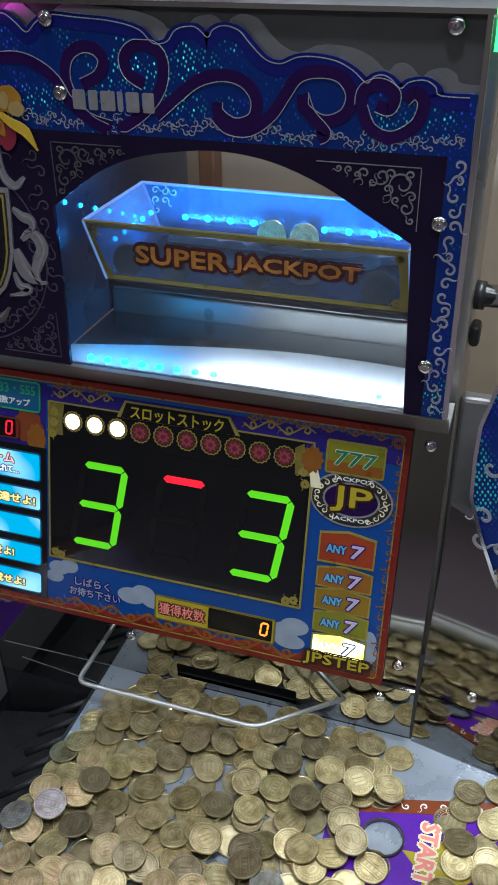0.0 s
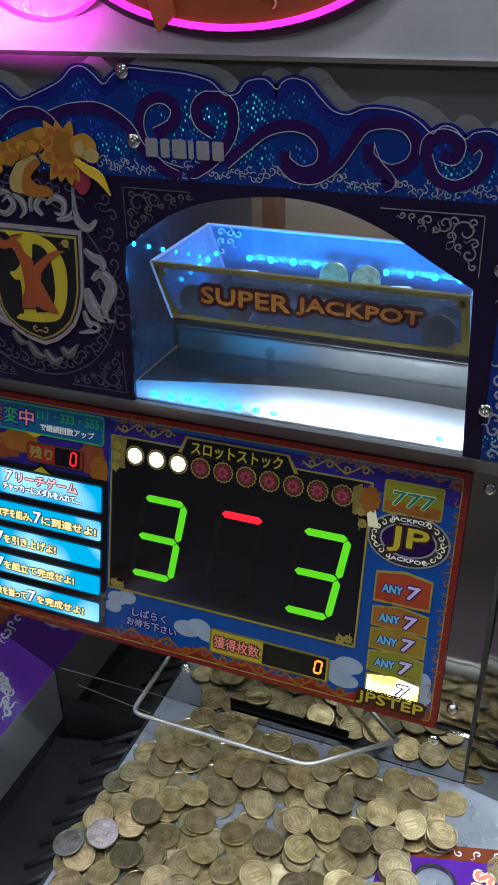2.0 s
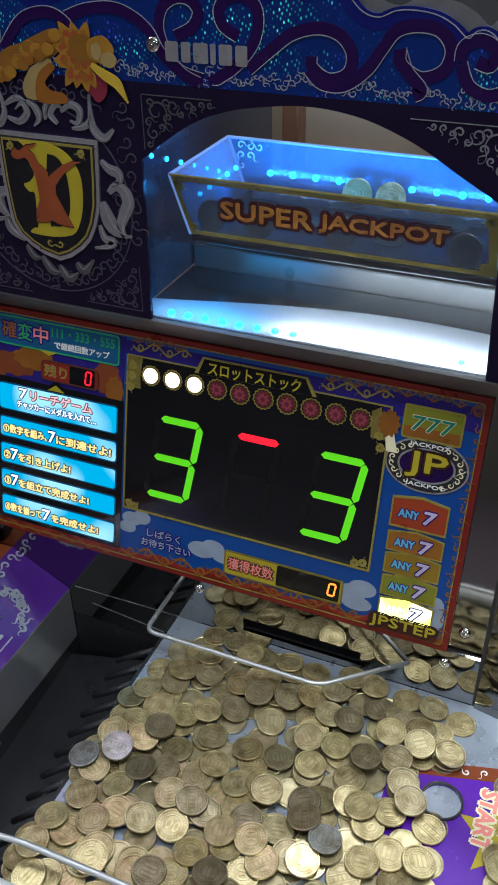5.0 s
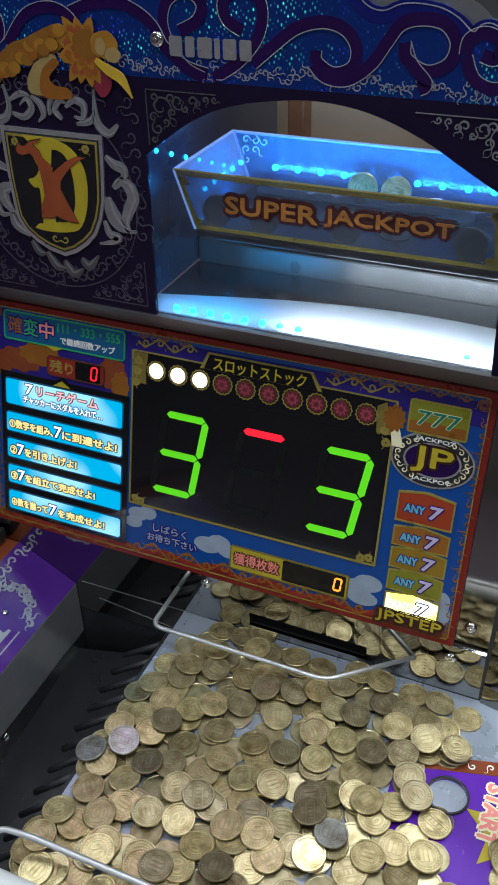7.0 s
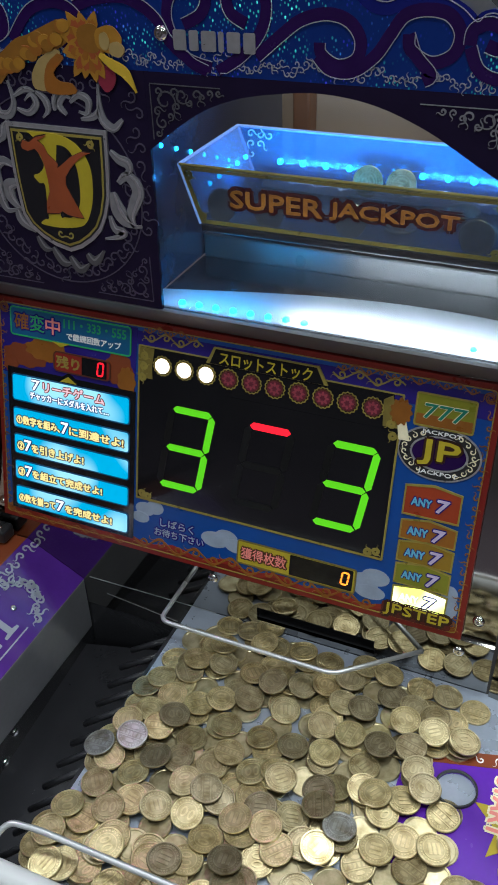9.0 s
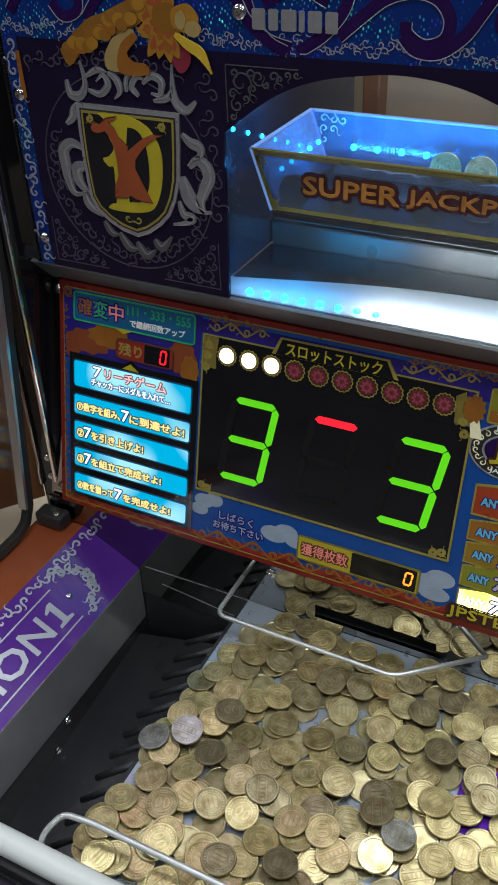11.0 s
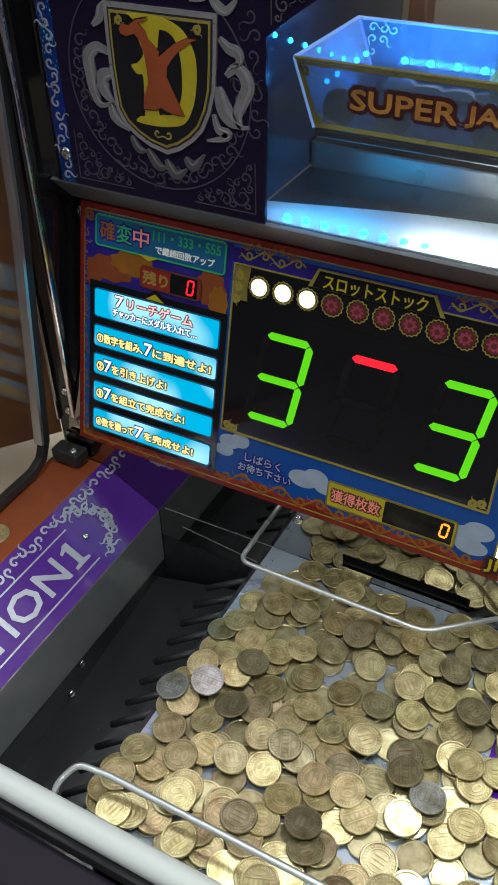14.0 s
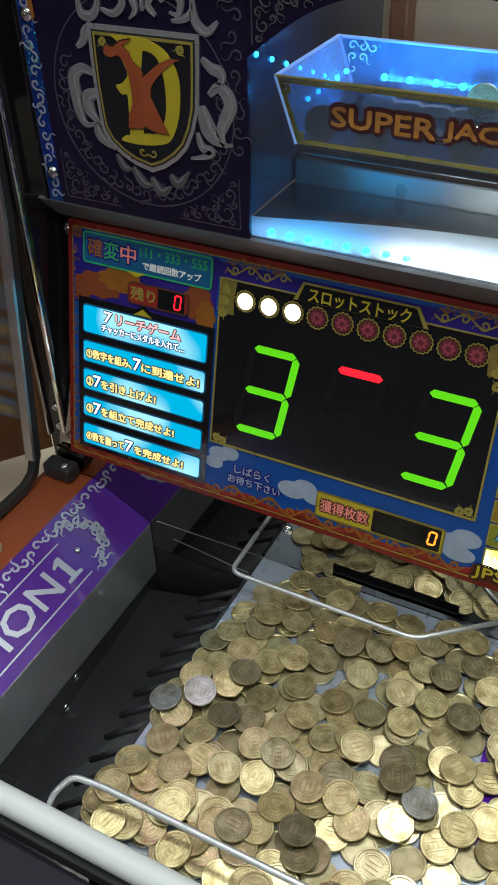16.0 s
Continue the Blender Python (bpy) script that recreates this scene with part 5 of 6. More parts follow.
def header():
    r = root("header_board", UPPER, "silver-grey header board with a neon-edged oval sign", "sign board")
    part("board", plate(rrect(-0.62, 1.2808, -0.036, 1.52, 0.003), -0.03, 0.004), GREY, r)
    part("lower_lip", plate([(-0.62, 1.2795), (-0.036, 1.2795), (-0.036, 1.2822), (-0.62, 1.2822)], 0.004, 0.0065), CHROME, r)
    o = part("oval_sign", plate(oval(-0.217, 1.3425, 0.104, 0.052, 56), 0.004, 0.009), BLACK, r, "oval sign with pink neon edge")
    part("oval_face", plate(oval(-0.217, 1.346, 0.1, 0.05, 56), 0.009, 0.011), ORANGE, o)
    part("neon_edge", band(bmesh.new(), oval(-0.217, 1.346, 0.101, 0.051, 56), oval(-0.217, 1.346, 0.0965, 0.0475, 56), 0.011, 0.0135), NEON_PINK, o, "pink neon edge")
    bm = bmesh.new()
    for k in range(7):
        x = -0.275 + 0.02 * k
        ribbon(bm, spiral(x, 1.322 + 0.004 * (k % 2), 0.008, 70 * k, 1.0, 0.012), 0.004, 0.011, 0.0125)
    part("scrollwork", bm, PINKISH, o)
    part("red_flourish", plate([(-0.268, 1.33), (-0.249, 1.33), (-0.247, 1.303), (-0.258, 1.294), (-0.262, 1.305)], 0.0136, 0.016), EMBLEM, o)
    d = part("foil_disc", plate(oval(-0.335, 1.345, 0.052, 0.045, 48), 0.004, 0.010), FOIL_SILVER, r, "round holographic disc with pink edge")
    part("neon_edge", band(bmesh.new(), oval(-0.335, 1.345, 0.0535, 0.0465, 48), oval(-0.335, 1.345, 0.051, 0.044, 48), 0.010, 0.0115), NEON_PINK, d)
    part("side_light", plate([(-0.0355, 1.262), (-0.0325, 1.262), (-0.0325, 1.52), (-0.0355, 1.52)], -0.02, 0.003), NEON_GREEN, r, "thin green light edge")
    return r


header()


# ---- behind the window ----
def window_box():
    r = root("window_shelf", None, "white lit shelf with a row of blue lights", "shelf")
    part("shelf_plate", solid(-0.318, 0.5112, 1.0432, -0.05, 0.605, 1.0455, 0.0004), SHELF_STEEL, r, "grey satin steel shelf plate")
    # white sheet with an arc-shaped rear edge stands in for the pool of light
    arc = [(-0.318 + 0.268 * k / 24, 0.5315 + 0.040 * math.sin(math.pi * (0.06 + 0.6 * k / 24)) ** 1.2) for k in range(25)]
    part("light_pool_sheet", plate([(-0.318, 0.5112), (-0.05, 0.5112)] + arc[::-1], 1.0455, 1.0463), SHELF_POOL, r, "white sheet in the shape of the shelf's pool of light")
    part("pusher_block", solid(-0.318, 0.606, 1.0432, -0.05, 0.78, 1.064, 0.002), PUSHER, r, "grey brushed metal pusher block")
    part("side_wall", solid(-0.3225, 0.512, 1.0462, -0.3185, 0.78, 1.165), SIDE_HAZE, r, "side wall with the blue-grey light haze in its colour")
    # LED reflections in the side wall, built as small glowing beads
    for k in range(6):
        part("light_bead", dome((-0.3182, 0.55 + 0.022 * k, 1.149 - 0.0085 * k), 0.0018), LED_BLUE, r, "", True)
    part("side_wall", solid(-0.0495, 0.512, 1.0462, -0.0455, 0.78, 1.2), STEEL_DARK, r)
    for i in range(8):
        part("light_bead", dome((-0.2935 + 0.0135 * i, 0.5185, 1.0468), 0.0027), LED_BLUE, r, "glowing blue bead", True)
    part("light_bead", dome((-0.083, 0.5215, 1.0468), 0.0022), LED_BLUE, r, "", True)
    return r


def dome(at, rad, n=10):
    bm = bmesh.new()
    bmesh.ops.create_uvsphere(bm, u_segments=n, v_segments=6, radius=rad, matrix=Matrix.Translation(at))
    return bm


def jackpot_tray():
    r = root("jackpot_tray", None, "clear acrylic jackpot tray edge-lit in blue", "acrylic tray")
    yf, yb, zt, zb = 0.540, 0.640, 1.1408, 1.1003
    ft, fb = (-0.2995, -0.0735), (-0.2853, -0.0700)
    t = 0.003

    def sheet(name, q, n, m, label=""):
        n = Vector(n) * t
        return part(name, hexa([Vector(p) for p in q], [Vector(p) + n for p in q]), m, r, label)
    fr = sheet("front_sheet", [(fb[0], yf, zb), (fb[1], yf, zb), (ft[1], yf, zt), (ft[0], yf, zt)], (0, 1, 0), TRAY_FRONT, "smoky front sheet with gold border")
    sheet("back_sheet", [(fb[0], yb, zb), (fb[1], yb, zb), (ft[1], yb, zt), (ft[0], yb, zt)], (0, 1, 0), TRAY_GLASS)
    sheet("left_sheet", [(fb[0], yf + t, zb), (fb[0], yb, zb), (ft[0], yb, zt), (ft[0], yf + t, zt)], (1, 0, 0), TRAY_GLASS)
    sheet("right_sheet", [(fb[1], yf + t, zb), (fb[1], yb, zb), (ft[1], yb, zt), (ft[1], yf + t, zt)], (-1, 0, 0), TRAY_GLASS)
    part("tray_floor", solid(fb[0], yf, zb - 0.006, fb[1], yb + 0.003, zb - 0.0005, 0.001), BLACK, r)
    for a, b in (((ft[0], yb, zt), (ft[1], yb, zt)), ((ft[0], yf, zt), (ft[0], yb, zt)), ((fb[0], yf, zb), (ft[0], yf, zt)), ((fb[1], yf, zb), (ft[1], yf, zt)), ((fb[0], yb, zb), (ft[0], yb, zt)), ((ft[1], yf, zt), (ft[1], yb, zt))):
        part("lit_edge", tube([a, b], 0.0013, 6), EDGE_GLOW, r, "glowing acrylic edge")
    part("top_edge", tube([(ft[0], yf, zt), (ft[1], yf, zt)], 0.0012, 6), GOLD, fr)
    m = Matrix(((1, 0, 0, 0), (0, 0, -1, yf), (0, 1, 0, 0), (0, 0, 0, 1)))
    bm = bmesh.new()
    out = [(fb[0] + 0.001, zb + 0.0008), (fb[1] - 0.001, zb + 0.0008), (ft[1] - 0.001, zt - 0.0012), (ft[0] + 0.0015, zt - 0.0012)]
    inn = [(fb[0] + 0.0035, zb + 0.0035), (fb[1] - 0.0065, zb + 0.0035), (ft[1] - 0.007, zt - 0.0032), (ft[0] + 0.005, zt - 0.0032)]
    band(bm, out, inn, 0.0005, 0.0011)
    for cx, cz, a in ((-0.292, 1.134, 0), (-0.0795, 1.106, 90), (-0.0795, 1.135, 200), (-0.283, 1.106, 300)):
        for k in range(3):
            ribbon(bm, spiral(cx, cz, 0.003, a + 120 * k, 0.9, 0.0035), 0.0012, 0.0005, 0.0011)
    g = part("gold_border", bm, GOLD, fr)
    g.matrix_local = m
    for n_, mm, h, fat in (("letter_shadow", DEEP_RED, 0.0002, 0.0032), ("letters", LETTER, 0.0016, 0.0004)):
        w = words(n_, "SUPER", -0.2605, 1.1155, 0.066, 0.0118, h, h + 0.0006, mm, fr, fat)
        w.matrix_local = m
        w = words(n_, "JACKPOT", -0.1890, 1.1155, 0.085, 0.0118, h, h + 0.0006, mm, fr, fat)
        w.matrix_local = m
    for i in range(10):
        part("light_bead", dome((-0.262 + 0.0185 * i, 0.6335, 1.1185), 0.0024), LED_BLUE, r, "glowing blue bead", True)
    # mirrored row along the left sheet, also built as glowing beads
    for i in range(5):
        part("light_bead", dome((-0.2865, 0.56 + 0.016 * i, 1.1225), 0.0018), LED_BLUE, r, "", True)
    bm = bmesh.new()
    for k in range(9):
        u, v = (k % 3) * 0.0075, (k // 3) * 0.0075
        if u + v < 0.02:
            ribbon(bm, spiral(-0.2885 + u, 1.1355 - v, 0.0034, 80 * k, 0.95, 0.005, 1 if k % 2 else -1), 0.0011, 0.0002, 0.0008)
    fil = part("white_filigree", bm, WHITE, r, "fine white corner scrolls")
    fil["kind"] = "stuff"
    fil.matrix_local = Matrix(((1, 0, 0, 0), (0, 0, -1, yb), (0, 1, 0, 0), (0, 0, 0, 1)))
    # clouded ice-like lumps behind the beads
    rnd = random.Random(5)
    for k in range(9):
        x = -0.262 + 0.0205 * k
        w, h = rnd.uniform(0.010, 0.014), rnd.uniform(0.006, 0.011)
        pts = [(x - w, zb), (x + w, zb), (x + w * 0.95, zb + h * 0.45), (x + w * rnd.uniform(0.4, 0.7), zb + h), (x - w * rnd.uniform(0.2, 0.5), zb + h * rnd.uniform(0.75, 1.0)), (x - w * 0.9, zb + h * 0.5)]
        b = part("clouded_block", plate(pts, 0.0, 0.006), FROST, r)
        b.matrix_local = Matrix(((1, 0, 0, 0), (0, 0, -1, 0.631 - 0.0008 * (k % 3)), (0, 1, 0, 0), (0, 0, 0, 1)))
    return r


PUSHER = mat("pusher_metal", (0.1, 0.095, 0.09), 0.3, 0.7, 0.15, 30)
# stands for a clear side sheet; its blue-grey light haze is put into the colour
SIDE_HAZE = mat("light_haze_sheet", (0.035, 0.04, 0.06), 0.2, 0.2, 0.25, 25)
SHELF_STEEL = mat("shelf_steel", (0.3, 0.31, 0.33), 0.16, 0.95, 0.12, 40)
SHELF_POOL = mat("shelf_pool_white", (0.55, 0.57, 0.6), 0.22, 0.5, 0.04, 60)
STEEL_DARK = mat("dark_mirror_steel", (0.2, 0.21, 0.24), 0.08, 1.0, 0.1, 30)
TRAY_FRONT = glass("smoky_acrylic", (0.8, 0.85, 0.9), 0.05, 1.5, 0.75, 0.3, (0.2, 0.26, 0.36))
FROST = mat("clouded_acrylic", (0.72, 0.78, 0.88), 0.5, 0, 0.2, 90)
DEEP_RED = mat("deep_red_outline", (0.07, 0.006, 0.006), 0.3, 0, 0.3, 90)
LETTER = mat("gold_red_letters", (0.55, 0.22, 0.03), 0.3, 0.1, 0.75, 150)
window_box()
jackpot_tray()


def back_column():
    """The machine's middle column seen through the arch and past the edge."""
    r = root("centre_column", None, "beige centre column with brown posts", "column", kind="structure")
    part("column_panel", solid(-1.4, 0.95, 0.0, 1.2, 1.0, 2.2), COLUMN, r)
    for x0, x1, m in ((-0.455, -0.437, WOOD), (-0.434, -0.425, GOLD_DARK), (-0.365, -0.345, WOOD), (-0.185, -0.155, WOOD), (0.05, 0.09, WOOD)):
        part("post", solid(x0, 0.925, 0.0, x1, 0.9498, 2.2, 0.003), m, r)
    bm = bmesh.new()
    for k in range(6):
        ribbon(bm, spiral(0, 0.035 * k, 0.014, 90 * k, 1.0, 0.02, 1 if k % 2 else -1), 0.005, 0, 0.004)
    s = part("scrollwork", bm, GOLD_DARK, r)
    s.matrix_local = Matrix(((1, 0, 0, -0.41), (0, 0, -1, 0.94), (0, 1, 0, 1.05), (0, 0, 0, 1)))
    return r


COLUMN = mat("column_board", (0.36, 0.28, 0.21), 0.55, 0, 0.15, 5)
back_column()


# ---- beside the station ----
def left_side():
    post = root("corner_post", None, "black corner post with a chrome strip and screws", "post")
    part("post_body", solid(-0.5005, 0.49, 0.79, -0.4795, 0.53, 1.2795, 0.003), BLACK_GLOSS, post)
    part("chrome_strip", solid(-0.4835, 0.4865, 0.83, -0.4790, 0.4898, 1.2795, 0.001), CHROME, post)
    part("chrome_strip", solid(-0.5005, 0.4865, 0.83, -0.4972, 0.4898, 1.2795, 0.001), CHROME, post)
    for z in (0.842, 0.862):
        s = screw(post, 0, 0, 0, 0.7)
        s.matrix_local = Matrix.Translation((-0.4875, 0.4895, z)) @ Matrix.Rotation(radians(90), 4, "X") @ Matrix.Scale(0.7, 4)
    c = root("clamp", None, "small black clamp block with a screw", "clamp")
    part("block", solid(-0.4890, 0.4605, 0.8075, -0.4610, 0.4765, 0.8205, 0.002), BLACK, c)
    s = screw(c, 0, 0, 0, 0.6)
    s.matrix_local = Matrix.Translation((-0.469, 0.4665, 0.8207)) @ Matrix.Scale(0.6, 4)
    d = root("divider_sheet", None, "clear acrylic divider standing on the shelf", "divider")
    m = Matrix(((0, 0, 1, -0.492), (1, 0, 0, 0), (0, 1, 0, 0), (0, 0, 0, 1)))
    out = [(-0.05, 0.8135), (0.435, 0.8135), (0.448, 0.819), (0.4545, 0.832), (0.480, 1.0357), (0.494, 1.2795), (-0.05, 1.2795)]
    part("clear_sheet", plate(out, 0, 0.004), ACRYLIC, d).matrix_local = m
    bm = bmesh.new()
    edge = [(-0.05, 0.8120), (0.435, 0.8120), (0.4485, 0.8178), (0.4558, 0.832), (0.4815, 1.0357), (0.4955, 1.2795)]
    ribbon(bm, edge, 0.007, -0.001, 0.006, False)
    part("black_edging", bm, BLACK, d).matrix_local = m
    bm = bmesh.new()
    ribbon(bm, [(x - 0.006, z + 0.001) for x, z in edge[3:]], 0.003, -0.0015, 0.0068, False)
    part("bright_edge", bm, SATIN, d).matrix_local = m
    # the next station's face, turned away
    a = radians(52)
    u, v = Vector((-math.cos(a), -math.sin(a), 0)), Vector((0, 0, 1))
    nm = Matrix.Identity(4)
    for i in range(3):
        nm[i][0], nm[i][1], nm[i][2], nm[i][3] = u[i], v[i], u.cross(v)[i] * -1, (-0.502, 0.492, 0.0)[i]
    n = root("next_panel", nm, "orange-brown laminate panel of the next station", "side panel")
    part("laminate_sheet", plate([(0.0, 0.812), (0.20, 0.812), (0.20, 1.2795), (0.0, 1.2795)], -0.003, 0), LAMINATE, n, "orange-brown laminate sheet")
    screw(n, 0.006, 1.0725, 0.001, 0.8)
    tagged(link("beige_sill", solid(-0.62, 0.05, 0.700, -0.4965, 0.58, 0.762, 0.003), BEIGE), "beige sill between the two stations", "sill")
    # brown laminate door and beige ledge past the divider
    tagged(link("laminate_board", solid(-1.4, 0.585, 0.747, -0.503, 0.60, 1.7, 0.003), LAMINATE), "orange-brown laminate board beyond the divider", "board")
    tagged(link("laminate_ledge", solid(-1.4, -0.05, 0.0, -0.6225, 0.93, 0.745, 0.004), WOOD), "brown laminate ledge of the next cabinet", "ledge")


LAMINATE = mat("orange_laminate", (0.2, 0.085, 0.035), 0.4, 0, 0.25, 14)
left_side()


def bar_print():
    """Silver lettering and scrolls on the purple rail; local x away from the player, y up to the shelf."""
    r = BAR
    W = 0.0631
    kids = []
    bm = bmesh.new()
    for y in (0.010, 0.0455):
        ribbon(bm, [(0.0, y), (0.2, y), (0.405, y)], 0.0012, 0.0004, 0.0008, False)
    kids.append(part("silver_line", bm, FOIL_SILVER, r))
    kids.append(words("station_word", "STATION", 0.214, 0.0160, 0.163, 0.0225, 0.0004, 0.0009, FOIL_SILVER, r, 0.0006, "silver lettering"))
    kids.append(part("station_numeral", plate([(0.384, 0.016), (0.401, 0.016), (0.401, 0.0185), (0.3955, 0.0195), (0.3955, 0.0385), (0.391, 0.0385), (0.384, 0.0345), (0.3845, 0.0325), (0.3895, 0.0335), (0.3895, 0.0195), (0.384, 0.0185)], 0.0004, 0.0009), FOIL_SILVER, r))
    bm = bmesh.new()
    rnd = random.Random(7)
    for k in range(40):
        x = 0.11 + 0.0094 * k
        ribbon(bm, spiral(x, 0.0555 + 0.0015 * math.sin(k * 1.7), 0.0042, 83 * k, 0.9, 0.006, 1 if k % 2 else -1, 10), 0.0019, 0.0004, 0.0009)
    for k in range(26):
        t = k / 25
        x, y = 0.418 + 0.022 * math.sin(t * 3.1) + rnd.uniform(-0.004, 0.004), 0.008 + 0.046 * t
        ribbon(bm, spiral(x, y, 0.0040, rnd.uniform(0, 360), 0.95, 0.006, rnd.choice((1, -1)), 10), 0.0018, 0.0004, 0.0009)
    kids.append(part("scrollwork", bm, FOIL_SILVER, r, "glittering silver scrollwork"))
    kids[-1]["kind"] = "stuff"
    for k in kids:
        k.matrix_local = BAR_M
    s = screw(r, 0, 0, 0, 0.5)
    s.matrix_local = BAR_M @ Matrix.Translation((0.412, 0.030, 0.0005)) @ Matrix.Scale(0.5, 4)


bar_print()


def right_side():
    p = root("side_post", None, "grey steel side post with a chrome pipe and black mounts", "post")
    part("post_body", solid(-0.0445, 0.548, 0.80, -0.0335, 0.62, 1.275, 0.002), POST, p)
    part("pipe", tube([(-0.033, 0.565, 1.108), (0.12, 0.565, 1.108)], 0.0075, 16), CHROME, p, "", True)
    part("collar", tube([(-0.0325, 0.565, 1.108), (-0.026, 0.565, 1.108)], 0.0095, 16), BLACK, p, "", True)
    part("mount", solid(-0.033, 0.560, 1.072, -0.026, 0.575, 1.088, 0.003), BLACK, p)
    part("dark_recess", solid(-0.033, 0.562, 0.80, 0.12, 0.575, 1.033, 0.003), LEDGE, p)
    b = root("blue_side_panel", None, "blue foil side panel of the next station with chrome edges", "side panel")
    pts = [(-0.004, 1.024), (-0.0125, 1.046), (-0.0135, 1.072), (-0.013, 1.0915), (-0.007, 1.1158), (0.02, 1.14), (0.16, 1.14), (0.16, 0.955), (0.035, 0.955), (0.0075, 1.0)]
    m = Matrix(((0.93, 0, -0.36, 0), (-0.36, 0, -0.93, 0.42), (0, 1, 0, 0), (0, 0, 0, 1)))
    part("foil_sheet", plate(pts, -0.003, 0), FOIL, b).matrix_local = m
    bm = bmesh.new()
    ribbon(bm, pts[-2:] + pts[:6], 0.0022, 0, 0.002, False)
    part("chrome_edge", bm, CHROME, b).matrix_local = m
    bm = bmesh.new()
    for k in range(9):
        ribbon(bm, spiral(-0.004 + 0.012 * (k % 3), 1.02 + 0.016 * (k // 2), 0.006, 70 * k, 0.95, 0.008), 0.002, 0.0002, 0.0012)
    part("scrollwork", bm, FOIL_SILVER, b).matrix_local = m
    s = screw(b, 0, 0, 0, 0.9)
    s.matrix_local = m @ Matrix.Translation((0.012, 1.003, 0.001)) @ Matrix.Scale(0.9, 4)
    part("support", solid(0.06, 0.415, 0.795, 0.15, 0.43, 0.96, 0.002), STEEL, b)


POST = mat("warm_grey_post", (0.4, 0.37, 0.34), 0.3, 0.5, 0.15, 12)
right_side()


# ---- the bed's printed field and the medals ----
def start_field():
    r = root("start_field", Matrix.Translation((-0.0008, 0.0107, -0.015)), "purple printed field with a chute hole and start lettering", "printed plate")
    z0, z1 = 0.7952, 0.7962
    hx, hy, hr = -0.036, 0.3765, 0.0135
    outer = [(-0.075, 0.300), (0.16, 0.300), (0.16, 0.4485), (-0.075, 0.3875)]
    hole = [(hx + hr * math.cos(a), hy + hr * math.sin(a)) for a in (2 * math.pi * k / 32 for k in range(32))]
    ring = []
    for x, y in hole:
        dx, dy = x - hx, y - hy
        s = 1e9
        for (ax, ay), (bx, by) in zip(outer, outer[1:] + outer[:1]):
            ex, ey = bx - ax, by - ay
            det = dx * -ey + dy * ex
            if abs(det) > 1e-12:
                t = ((ax - hx) * -ey + (ay - hy) * ex) / det
                if t > 0:
                    s = min(s, t)
        ring.append((hx + dx * s, hy + dy * s))
    part("purple_sheet", band(bmesh.new(), ring, hole, z0, z1), FIELD, r)
    part("hole_collar", band(bmesh.new(), [(hx + (x - hx) * 1.1, hy + (y - hy) * 1.1) for x, y in hole], hole, z1, z1 + 0.0022), BLACK, r, "black collar round the hole")
    part("hole_floor", plate([(hx + (x - hx) * 0.99, hy + (y - hy) * 0.99) for x, y in hole], 0.7951, 0.7953), BED, r)
    part("orange_strip", plate([(-0.06, 0.3915), (0.16, 0.449), (0.16, 0.462), (-0.06, 0.403)], z0, z1), ORANGE, r)
    bm = bmesh.new()
    for k in range(16):
        ribbon(bm, spiral(-0.05 + 0.0125 * k, 0.4 + 0.0033 * k, 0.0028, 80 * k, 0.95, 0.005, 1 if k % 2 else -1), 0.0011, z1, z1 + 0.0003)
    part("scrollwork", bm, WHITE, r)
    st = [(-0.022, 0.372), (-0.004, 0.374), (0.006, 0.392), (0.014, 0.373), (0.035, 0.372), (0.02, 0.358), (0.026, 0.335), (0.008, 0.348), (-0.008, 0.335), (-0.005, 0.356)]
    part("star", plate([(-0.022 + (x + 0.022) * 1.0, y) for x, y in st], z1, z1 + 0.0004), YELLOW, r)
    for mm, h, fat in ((CREAM, 0.0004, 0.0022), (PINKISH, 0.0007, 0.0006)):
        w = words("start_text", "START", 0, 0, 0.046, 0.0112, h, h + 0.0003, mm, r, fat)
        w.matrix_local = Matrix.Translation((-0.0112, 0.3968, z1)) @ Matrix.Rotation(radians(-90), 4, "Z")
    return r


FIELD = mat("violet_field", (0.10, 0.015, 0.36), 0.25, 0, 0.2, 40, coat=0.3)
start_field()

R_COIN, T_COIN = 0.0114, 0.0017


